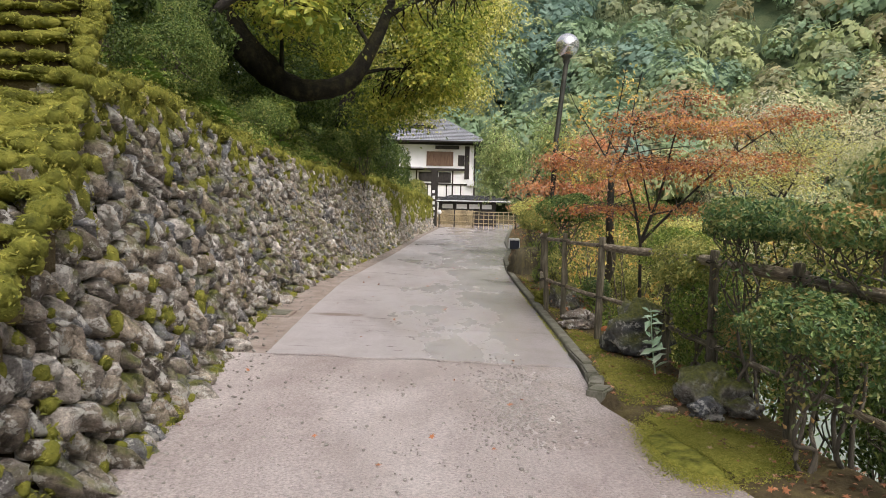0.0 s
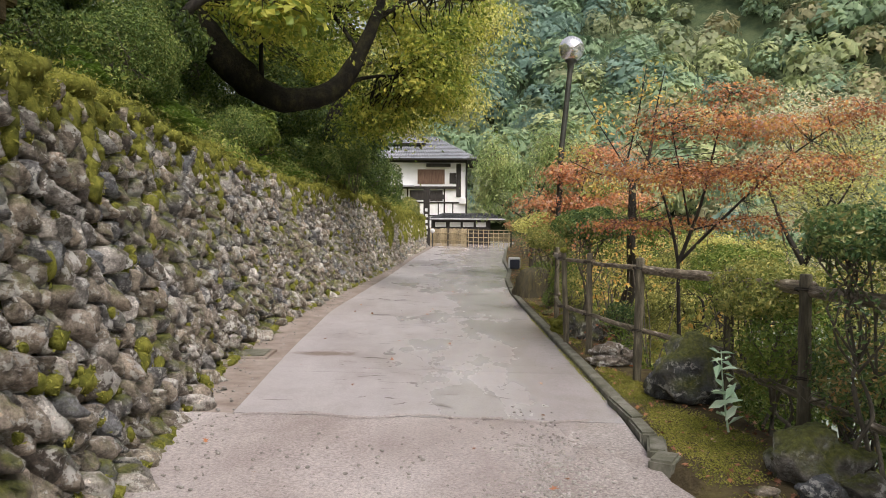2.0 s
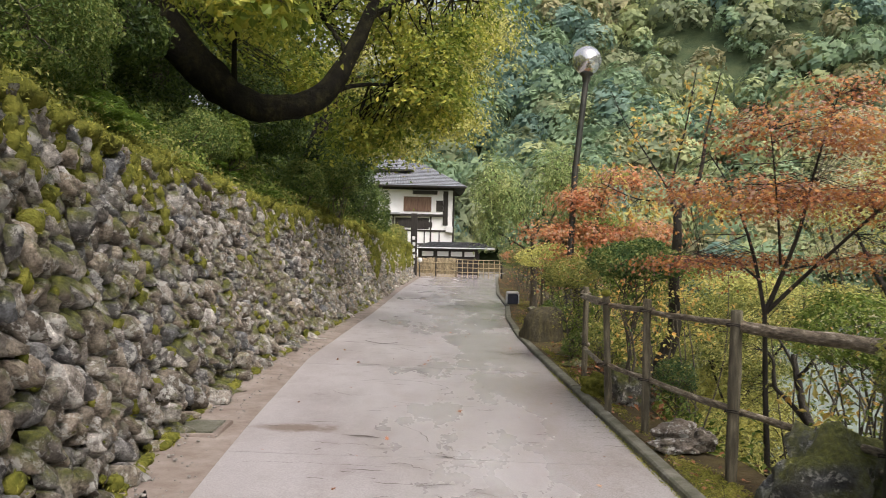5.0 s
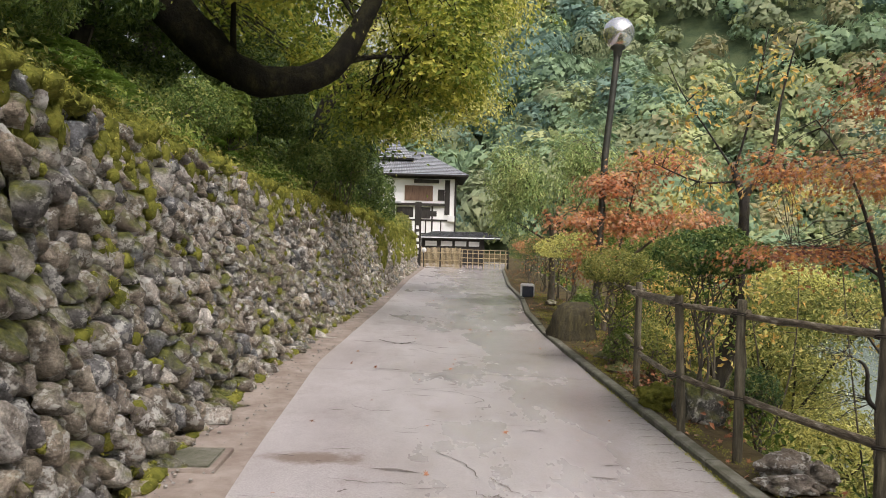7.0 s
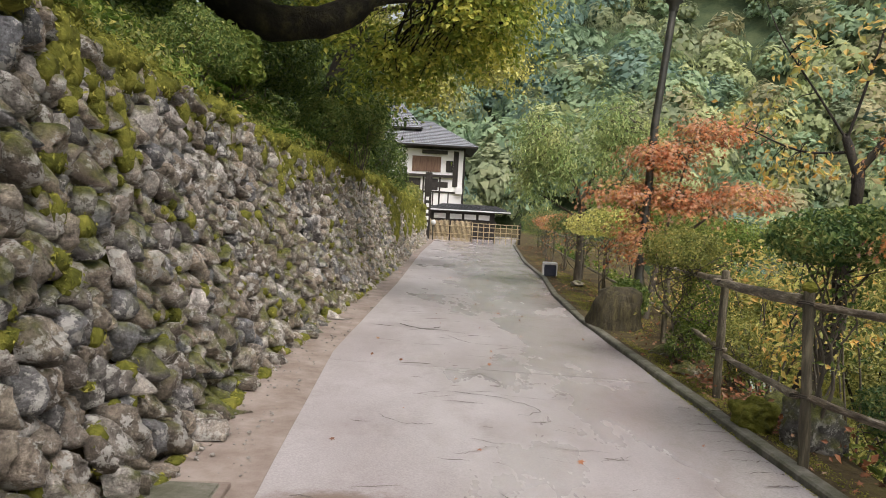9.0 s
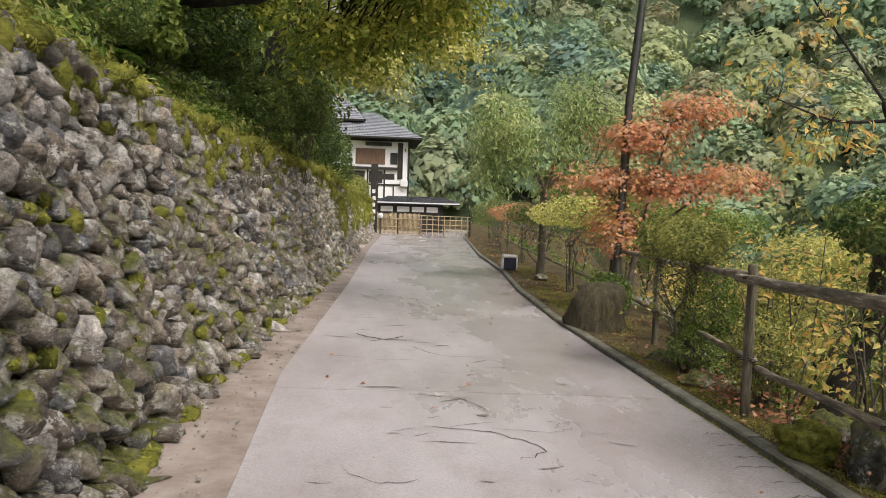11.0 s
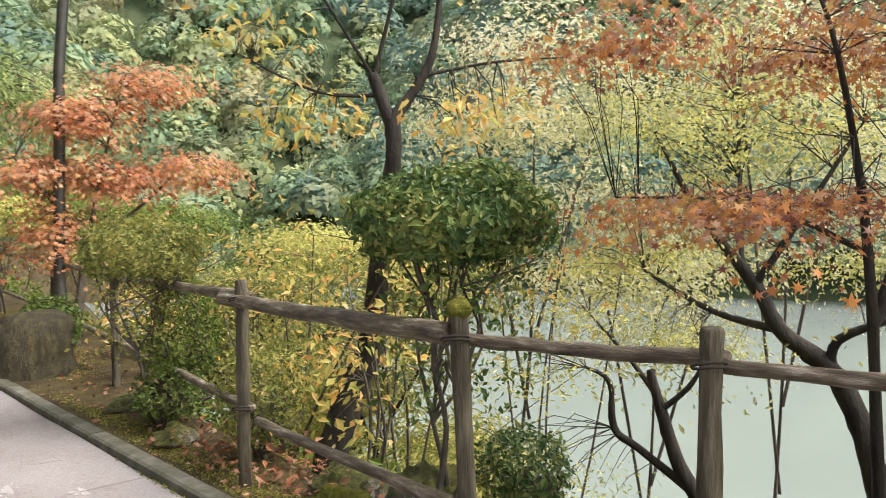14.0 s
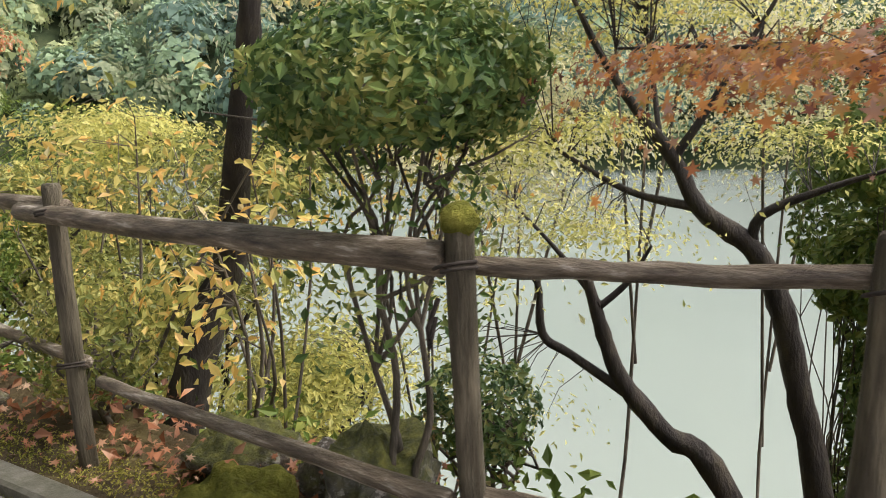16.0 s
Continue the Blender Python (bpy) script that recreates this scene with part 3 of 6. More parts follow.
for pts, w in (([(-0.35, 15.0), (-0.1, 14.6), (0.3, 14.55), (0.55, 14.2)], 0.03), ([(-0.9, 15.6), (-0.6, 15.3), (-0.3, 15.35)], 0.12), ([(-0.75, 15.2), (-0.5, 15.4), (-0.4, 15.6)], 0.1),
               ([(-0.5, 13.1), (-0.1, 13.0), (0.1, 12.6)], 0.03), ([(-0.4, 12.3), (0.0, 12.2), (0.25, 11.9), (0.1, 11.7)], 0.03), ([(0.1, 10.8), (0.3, 10.72)], 0.015),
               ([(0.85, 9.5), (1.1, 9.53), (1.35, 9.55)], 0.02), ([(-1.2, 8.95), (-0.7, 8.98), (-0.2, 8.96)], 0.012), ([(0.3, 11.4), (0.5, 11.35)], 0.02), ([(-0.9, 11.5), (-0.7, 11.3), (-0.5, 11.35)], 0.02), ([(0.1, 13.6), (0.5, 13.5), (0.9, 13.2)], 0.02),
               ([(0.8, 19.0), (1.3, 18.9), (1.7, 18.6)], 0.04), ([(0.3, 22.6), (1.0, 22.4), (1.6, 22.5)], 0.05), ([(0.9, 25.6), (1.5, 25.4), (2.1, 25.5)], 0.05), ([(-0.2, 10.2), (0.0, 9.9), (0.05, 9.6)], 0.02),
               ([(0.6, 16.3), (1.0, 16.1), (1.4, 16.2)], 0.03), ([(-0.8, 18.2), (-0.3, 18.0), (0.2, 18.1)], 0.03)):
    ribbon("crack", pts, w, "crack", road)
for k in range(13):
    y = 9.75 + 0.21 * k + R.normal() * 0.02
    ribbon("groove", [(1.57 - 0.14 - 0.16 * R.random(), y - 0.01), (1.5, y + 0.01), (1.585, y)], 0.026, "crack", road)
# small flaked marks in the surface
FV, FF, fb = [], [], 0
for k in range(240):
    y = 7.8 + 26 * R.random() ** 1.4
    x = float(np.clip(0.1 + R.normal() * 0.65, left_edge(y) + 0.1, kerb_in(y) - 0.2))
    ln, wd = (0.03 + 0.13 * R.random() ** 2) * (1 + 0.05 * (y - 8)), (0.004 + 0.016 * R.random() ** 3) * (1 + 0.06 * (y - 8))
    a = R.normal() * 0.35
    m2 = 7
    t = np.linspace(-1, 1, m2)
    px = x + t * ln * math.cos(a) + R.normal(size=m2) * 0.006
    py = y + t * ln * math.sin(a) + np.cumsum(R.normal(size=m2)) * 0.008
    hw = wd * (1 - t * t) * (0.3 + R.random(m2)) + 0.0008
    for sg in (-1, 1):
        yy2 = py + sg * hw
        FV.append(np.stack([px, yy2, CROSS * px + 0.0035 + wavy(px, yy2, 2.1, 0.004)], -1))
    q = np.arange(m2 - 1)
    FF.append(np.stack([q, q + 1, q + 1 + m2, q + m2], -1) + fb)
    fb += 2 * m2
tagged(put("flakes", fast_mesh("flakes", np.concatenate(FV), np.concatenate(FF)), "spall", road), kind="stuff")
for k in range(28):
    y = 8.9 + 15 * R.random() ** 1.3
    x = float(np.clip(0.15 + R.normal() * 0.45, -0.8, 0.95))
    ln = (0.08 + 0.28 * R.random() ** 2) * (1 + 0.04 * (y - 8))
    dy = R.normal() * 0.07
    ribbon("crack", [(x - ln, y - dy + R.normal() * 0.03), (x - ln * 0.3, y + R.normal() * 0.06), (x + ln * 0.4, y + R.normal() * 0.06), (x + ln, y + dy)], 0.012 + 0.018 * R.random(), "spall", road)
ribbon("dirt_edge", [(-1.2 + 0.23 * k, 7.46 + R.normal() * 0.05) for k in range(12)], 0.2, "asphalt", road)
drain_cover = thing("drain_cover", "flat grey concrete drain cover beside the stone wall", "drain cover")
bm = box_bm(-1.92, -1.56, 9.62, 10.02, 0.02, 0.055, 0.008)
part("lid", bm, "kerb", drain_cover)
part("rim", box_bm(-1.96, -1.52, 9.58, 10.06, 0.0, 0.046, 0.004), "dirt", drain_cover)

# kerb stones
kerb = thing("kerb", "low mossy grey concrete kerb along the lane", "kerb", kind="structure")
ky = 8.1
while ky < 45:
    y1 = min(ky + 1.98, 45.2)
    ys = np.linspace(ky, y1, 6)
    xs = kerb_x(ys)
    wob = R.normal() * 0.004
    ring = []
    for x, y in zip(xs, ys):
        z = CROSS * x
        ring.append([(x, y, z - 0.08), (x + 0.004, y, z + 0.036 + wob), (x + 0.018, y, z + 0.048 + wob), (x + 0.10, y, z + 0.048 + wob), (x + 0.116, y, z + 0.034 + wob), (x + 0.12, y, z - 0.08)])
    V = np.array(ring).reshape(-1, 3)
    F = [[k * 6 + c, k * 6 + (c + 1) % 6, k * 6 + 6 + (c + 1) % 6, k * 6 + 6 + c] for k in range(5) for c in range(6)]
    F += [[0, 1, 2, 5], [2, 3, 4, 5], [30, 31, 32, 35], [32, 33, 34, 35]]
    put("kerb_stone", fast_mesh("kerb_stone", V, F), "kerb", kerb)
    ky = y1 + 0.015
for (x, y, rz, l2, w2) in ((1.60, 7.75, 4, 0.3, 0.055), (1.58, 7.2, -4, 0.24, 0.055), (1.56, 6.78, -14, 0.16, 0.06), (1.53, 6.5, -30, 0.11, 0.075)):
    o = part("kerb_stone", box_bm(-w2, w2, -l2, l2, -0.1, 0.06, 0.015), "kerb", kerb)
    o.matrix_basis = pose(x + 0.05, y, CROSS * x, R.normal() * 2, R.normal() * 3, rz)

# ---- retaining wall of river stones ----
wall = thing("retaining_wall", "dry stone retaining wall of grey cobbles with moss", "stone wall", kind="structure")


def clip(poly, p, q):
    """Keeps the part of a polygon nearer to p than to q."""
    mid, d = (p + q) / 2, q - p
    out = []
    s = [(v - mid) @ d for v in poly]
    for k in range(len(poly)):
        a0, b0, sa, sb = poly[k - 1], poly[k], s[k - 1], s[k]
        if (sa > 0) != (sb > 0):
            out.append(a0 + (b0 - a0) * sa / (sa - sb))
        if sb <= 0:
            out.append(b0)
    return out


seeds = []
row = 0
h = 0.02
while h < 2.25:
    dy, dh = np.interp(h, [0, 2], [0.125, 0.105]), np.interp(h, [0, 2], [0.165, 0.145])
    y = 1.2 + (row % 2) * dy / 2
    while y < 44.6:
        seeds.append((y + R.normal() * dy * 0.24, h + R.normal() * dh * 0.27))
        y += dy * (0.75 + 0.5 * R.random())
    h += dh
    row += 1
seeds = np.array(seeds)
shear = seeds @ np.array([[1.30, 0.0], [0.45, 0.95]])
buckets = {}
for k, s in enumerate(seeds):
    buckets.setdefault((int(s[0] / 0.5), int((s[1] + 5) / 0.5)), []).append(k)


def stone_shape(k):
    s = seeds[k]
    c = (int(s[0] / 0.5), int((s[1] + 5) / 0.5))
    near = [m2 for dx in (-1, 0, 1) for dz in (-1, 0, 1) for m2 in buckets.get((c[0] + dx, c[1] + dz), []) if m2 != k]
    p = shear[k]
    poly = [p + np.array(v) for v in ((-0.3, -0.3), (0.3, -0.3), (0.3, 0.3), (-0.3, 0.3))]
    for m2 in near:
        poly = clip(poly, p, shear[m2])
    inv = np.linalg.inv(np.array([[1.30, 0.0], [0.45, 0.95]]))
    Q = np.array(poly) @ inv
    c0 = Q.mean(0)
    for _ in range(1 + int(R.random() < 0.5)):
        nxt = np.roll(Q, -1, 0)
        Q = np.stack([0.75 * Q + 0.25 * nxt, 0.25 * Q + 0.75 * nxt], 1).reshape(-1, 2)
    t = np.linspace(0, len(Q), 12, endpoint=False)
    Q = np.array([Q[int(v)] for v in t])
    r = np.linalg.norm(Q - c0, axis=1).mean()
    deep = r * (0.6 + 0.55 * R.random())
    tilt = R.normal(size=2) * 0.7
    push = R.normal() * 0.026
    V = []
    for sc, dp in ((0.90, -0.4), (0.91, 0.0), (0.86, 0.55), (0.68, 0.9), (0.36, 1.0)):
        q = c0 + (Q - c0) * sc
        dd = dp * deep + push + (q - c0) @ tilt * 0.5 * (dp > 0) + R.normal(size=len(q)) * 0.009
        V.append(np.c_[q, dd])
    V.append(np.array([[c0[0], c0[1], deep + push]]))
    V = np.concatenate(V)
    V[:, 1] = np.clip(V[:, 1], -0.03, wall_top(V[:, 0]) + 0.02)
    V[:, 2] += np.array([0.028 * noise.noise(Vector((v[0] * 11 + k, v[1] * 11, 0.3))) for v in V]) * (np.arange(len(V)) > 23)
    x = wall_x(V[:, 0]) - 0.2 * V[:, 1] + V[:, 2] - 0.03
    P = np.stack([x, V[:, 0], V[:, 1] + 0.2 * V[:, 2] * 0.4 + CROSS * x], 1)
    return P


k12 = np.arange(12)
SF = np.concatenate([np.stack([o + k12, o + (k12 + 1) % 12, o + 12 + (k12 + 1) % 12, o + 12 + k12], -1) for o in (0, 12, 24, 36)])
CAPF = np.array([[48 + q, 48 + (q + 1) % 12, 48 + (q + 2) % 12, 60] for q in range(0, 12, 2)])
STONE_F = np.concatenate([SF, CAPF])
picked, joined = 0, []
for k, (y, h) in enumerate(seeds):
    if h > wall_top(y) - 0.03 or y > 44.4:
        continue
    P = stone_shape(k)
    if 6.6 < y < 9.6 and picked < 300:
        picked += 1
        put("stone", fast_mesh("stone", P, STONE_F, True), "stone", wall)
    else:
        joined.append((y, P))
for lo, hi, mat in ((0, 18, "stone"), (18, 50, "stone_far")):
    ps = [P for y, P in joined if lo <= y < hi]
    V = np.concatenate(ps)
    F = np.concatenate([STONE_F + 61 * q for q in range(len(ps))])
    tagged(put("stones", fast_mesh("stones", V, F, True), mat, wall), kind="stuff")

# moss cushions on the wall and along its top
mossV, mossF, base = [], [], 0
LUMPS = [lump(R, 2, 0.35, 2.2) for _ in range(5)]
blade_c, blade_n = [], []


def cushion(c, rad):
    global base
    V, F = LUMPS[R.integers(5)]
    P = V * np.array(rad) + np.array(c)
    mossV.append(P), mossF.append(F + base)
    base += len(V)
    m2 = max(16, int(420 * rad[0] * rad[1] / 0.04))
    sel = R.integers(0, len(V), min(m2, 240))
    blade_c.append(P[sel] + R.normal(size=(len(sel), 3)) * np.array(rad) * 0.16)
    blade_n.append(V[sel] * 0.6 + np.array((0.35, 0, 0.3)))


y = 2.6
while y < 44:
    t = float(wall_top(y))
    x = float(wall_x(y)) - 0.2 * t
    r = np.interp(y, [3, 15, 44], [0.10, 0.12, 0.24]) * (0.55 + 0.9 * R.random())
    cushion((x - 0.06 + R.normal() * 0.04, y, t + 0.02 + R.normal() * 0.035), (r * 1.1, r * 1.25, r * 0.62))
    if R.random() < 0.42:
        cushion((x + 0.05, y + R.normal() * 0.1, t - 0.04 - 0.2 * R.random() ** 2), (0.055, r * 0.6, r * 1.0))
    for q in range(2):
        xx, yv = x - 0.12 - 0.4 * R.random(), y + R.normal() * 0.12
        cushion((xx, yv, float(height(xx, yv)) + 0.01), (r * 1.3, r * 1.4, r * 0.6))
    y += r * 1.1
# hanging tongues of moss down the face
for _ in range(46):
    y = 3.2 + 22 * R.random() ** 1.4
    h = float(wall_top(y)) - 0.05
    w2 = 0.04 + 0.05 * R.random()
    for q in range(int(2 + 5 * R.random())):
        cushion((float(wall_x(y)) - 0.2 * h + 0.045, y + R.normal() * 0.025, h), (0.045, w2 * (0.7 + 0.5 * R.random()), w2 * 1.1))
        h -= w2 * 1.3
# cushions seated in the gaps between stones
for _ in range(520):
    y = 2.5 + 24 * R.random() ** 1.5
    h = wall_top(y) * (R.random() ** 1.5)
    r = 0.022 + 0.055 * R.random() ** 2.2
    cushion((float(wall_x(y)) - 0.2 * h + 0.035, y, h), (r * 0.8, r * (0.8 + 0.8 * R.random()), r * (0.7 + 0.6 * R.random())))
for _ in range(150):
    y = 24 + 20 * R.random()
    h = wall_top(y) * (1 - 0.6 * R.random() ** 1.5)
    r = 0.08 + 0.14 * R.random()
    cushion((float(wall_x(y)) - 0.2 * h + 0.05, y, h), (r * 0.6, r * 1.2, r * 1.6))
for _ in range(90):
    y = 3.5 + 20 * R.random()
    r = 0.03 + 0.06 * R.random()
    cushion((float(wall_x(y)) + 0.06, y, 0.04), (r * 0.9, r * 1.5, r * 0.6))
# steep side steps with dark risers under shaggy mossy treads
STEP_Y, STEP_Z, RUN, RISE = 3.69, 1.30, 0.266, 0.166


def step_side(y):
    return float(np.interp(y, [2.5, 3.69, 4.49, 5.29, 6.1, 7.5], [-1.2, -1.36, -1.66, -1.98, -2.26, -2.7]))


side_steps = thing("side_steps", "steep moss-covered earth steps climbing beside the wall", "steps")
for k in range(-3, 11):
    y0, z0 = STEP_Y + RUN * k, STEP_Z + RISE * k
    xr = step_side(y0)
    part("step", box_bm(xr - 1.6, xr - 0.05, y0 + 0.06, y0 + 0.42, z0 - 0.24, z0 - 0.03, 0.02), "soil", side_steps)
    part("tread", box_bm(xr - 1.6, xr - 0.03, y0, y0 + 0.34, z0 - 0.035, z0 - 0.004, 0.014), "moss", side_steps, "mossy tread")
    for q in range(16):
        cushion((xr - 0.075 * q + R.normal() * 0.03, y0 + 0.015 + R.normal() * 0.01, z0 - 0.022 + R.normal() * 0.012), (0.06 + 0.05 * R.random(), 0.03 + 0.015 * R.random(), 0.018 + 0.03 * R.random() ** 2))
    for q in range(10):
        yq = y0 + RUN * R.random()
        cushion((xr + 0.02 + 0.05 * R.random(), yq, float(np.interp(yq, [2.4, 6.6], [0.49, 3.1])) - 0.10 + 0.1 * R.random()), (0.05, 0.06, 0.05))
moss = put("moss", fast_mesh("moss", np.concatenate(mossV), np.concatenate(mossF), True), "moss")
tagged(moss, "yellow-green moss cushions on the stone wall", "moss", kind="stuff")
blades = put("moss_fringe", leaf_mesh("moss_fringe", np.concatenate(blade_c), np.concatenate(blade_n), 0.027, R, 0.4, 0.9), "mossblade")
tagged(blades, "short feathery moss growing over the wall top", "moss", kind="stuff")

# ---- plants ----
def ground_z(x, y):
    return float(height(x, y))


def near_point(lines, c):
    best = min((p for line in lines for p in line), key=lambda pr: float(np.sum((np.asarray(pr[0]) - c) ** 2)))
    return best


def tree(name, label, trunk, limbs, blobs, leaf, size, bark="bark", star=False, per=60, disc=(0.3, 0.3, 0.08), seed=1, aspect=0.5, scatter=0.6, droop=0.0, group="", twig=0.012, sides=8, lumpy=0.08):
    """A tree: a trunk, limbs, twigs to leaf sprays that fill the given blobs (centre, radii, number of sprays)."""
    rng = np.random.default_rng(seed)
    at = np.array(trunk[0][0], float)
    top = thing(name, label, "tree", group, tuple(at))
    tl = smooth_line([p for p, r in trunk], [r for p, r in trunk], 5)
    V, F = tubes([tl], sides + 4, lumpy, rng)
    put("trunk", fast_mesh("trunk", V - at, F, True), bark, top)
    ll = []
    for lm in limbs:
        line = smooth_line([p for p, r in lm], [r for p, r in lm], 4)
        ll.append(line)
        V, F = tubes([line], sides, lumpy * 0.7, rng)
        put("limb", fast_mesh("limb", V - at, F, True), bark, top)
    base_lines = ll if ll else [tl]
    twigs, C, N = [], [], []
    for c, r, n0 in blobs:
        c, r = np.array(c, float), np.array(r, float)
        for _ in range(n0):
            d = rng.normal(size=3)
            d /= np.linalg.norm(d)
            q = c + d * r * rng.random() ** 0.4
            p0, r0 = near_point(base_lines, q)
            p0 = np.asarray(p0)
            mid = (p0 + q) / 2 + rng.normal(size=3) * 0.08 * np.linalg.norm(q - p0) + np.array((0, 0, 0.05))
            rr = min(r0 * 0.6, twig)
            twigs.append([(p0, rr), (mid, rr * 0.75), (q, rr * 0.3)])
            m2 = max(4, int(per * (0.6 + 0.8 * rng.random())))
            off = rng.normal(size=(m2, 3)) * np.array(disc) * (0.7 + 0.6 * rng.random())
            off[:, 2] -= 0.12 * (off[:, 0] ** 2 + off[:, 1] ** 2) / max(disc[0], 0.01)
            C.append(q + off)
            N.append(off * np.array((0.6, 0.6, 0)) / max(disc[0], 0.01) + np.array((0, 0, 0.8)) + d * 0.5)
    V, F = tubes(twigs, 4)
    tagged(put("twig_spray", fast_mesh("twig_spray", V - at, F, True), bark, top), kind="stuff")
    C, N = np.concatenate(C) - at, np.concatenate(N)
    me = star_leaves("crown", C, N, size, rng, scatter) if star else leaf_mesh("crown", C, N, size, rng, aspect, scatter, 0.12, droop)
    put("crown", me, leaf, top)
    return top


def dome_points(rng, n0, r, flat=0.0):
    """Points on the skin of an uneven clipped dome of many lobes, with their outward directions."""
    p, d = ball_points(rng, n0, 0.30)
    lobes = rng.normal(size=(26, 3))
    lobes /= np.linalg.norm(lobes, axis=1, keepdims=True)
    close = (d @ lobes.T).max(1)
    lum = 0.80 + 0.27 * np.exp(-(1 - close) * 11) + 0.03 * rng.normal(size=n0)
    p = p * lum[:, None] * np.array(r)
    keep = (close > 0.86) | (rng.random(n0) < 0.3)
    p, d, n0 = p[keep], d[keep], int(keep.sum())
    p[:, 2] = np.maximum(p[:, 2], -flat * r[2] * (0.8 + 0.4 * rng.random(n0)))
    return p, d + 0.5 * lobes[(d @ lobes.T).argmax(1)]


def bush(name, label, c, r, leaf, size, n0, seed, stems=5, group="", aspect=0.55, scatter=0.55, foot=None):
    """A clipped bush: forking stems, fine twigs and a lobed skin of small leaves."""
    rng = np.random.default_rng(seed)
    c, r = np.array(c, float), np.array(r, float)
    gz = ground_z(c[0], c[1]) - 0.04 if foot is None else foot
    at = np.array((c[0], c[1], gz))
    top = thing(name, label, "bush", group, tuple(at))
    hz = c[2] - gz
    twigs = []
    for k in range(max(2, stems // 2)):
        a = rng.random() * 6.28
        b0 = np.array((0.10 * r[0] * math.cos(a), 0.10 * r[1] * math.sin(a), 0))
        f0 = np.array((0.25 * r[0] * math.cos(a), 0.25 * r[1] * math.sin(a), hz * (0.4 + 0.2 * rng.random())))
        bend = rng.normal(size=3) * 0.05
        V, F = tubes([smooth_line([b0, b0 * 0.7 + f0 * 0.3 + bend, b0 * 0.3 + f0 * 0.7 - bend, f0], [0.017, 0.014, 0.012, 0.009], 4)], 6, 0.06, rng)
        stem = put("stem", fast_mesh("stem", V, F, True), "bark", top)
        for _ in range(4):
            a2 = a + rng.normal() * 1.0
            e = np.array((0.75 * r[0] * math.cos(a2), 0.75 * r[1] * math.sin(a2), hz - 0.1 * r[2])) * np.array((rng.random() ** 0.5, rng.random() ** 0.5, 1))
            kink = rng.normal(size=3) * np.array((0.09, 0.09, 0.05))
            bough = smooth_line([f0, f0 * 0.6 + e * 0.4 + kink, f0 * 0.25 + e * 0.75 - kink * 0.6, e], [0.008, 0.0065, 0.005, 0.0025], 3)
            V, F = tubes([bough], 6, 0.06, rng)
            put("branch", fast_mesh("branch", V, F, True), "bark", stem)
            for _ in range(2):
                q0 = bough[6][0]
                q1 = e + rng.normal(size=3) * r * 0.3
                twigs.append([(q0, 0.005), ((q0 + q1) / 2 + rng.normal(size=3) * 0.03, 0.004), (q1, 0.002)])
    V, F = tubes(twigs, 5)
    tagged(put("twig_spray", fast_mesh("twig_spray", V, F, True), "bark", top), kind="stuff")
    p, d = dome_points(rng, n0, r, 0.55)
    loose = rng.random(len(p)) < (0.12 if stems > 6 else 0.0)
    p[loose] = p[loose] * np.array((0.8, 0.8, 1)) - np.array((0, 0, 1)) * (hz * 0.5 * rng.random((loose.sum(), 1)) ** 1.4)
    p += np.array((0, 0, c[2] - gz))
    put("foliage", leaf_mesh("foliage", p, d + np.array((0, 0, 0.25)), size, rng, aspect, scatter), leaf, top)
    return top


def leaf_chips(name, C, N, size, rng, scatter):
    """Leaf clumps of far trees, each one three-cornered piece."""
    n0 = len(C)
    N = N + scatter * rng.normal(size=(n0, 3))
    N /= np.linalg.norm(N, axis=1, keepdims=True) + 1e-9
    D = rng.normal(size=(n0, 3))
    D -= (D * N).sum(1, keepdims=True) * N
    D /= np.linalg.norm(D, axis=1, keepdims=True) + 1e-9
    S = np.cross(N, D)
    s = (size * (0.6 + 0.8 * rng.random(n0)))[:, None]
    V = np.stack([C + D * s * 0.7, C - D * s * 0.4 + S * s * 0.6, C - D * s * 0.4 - S * s * 0.6], 1).reshape(-1, 3)
    return fast_mesh(name, V, np.arange(n0 * 3).reshape(-1, 3))


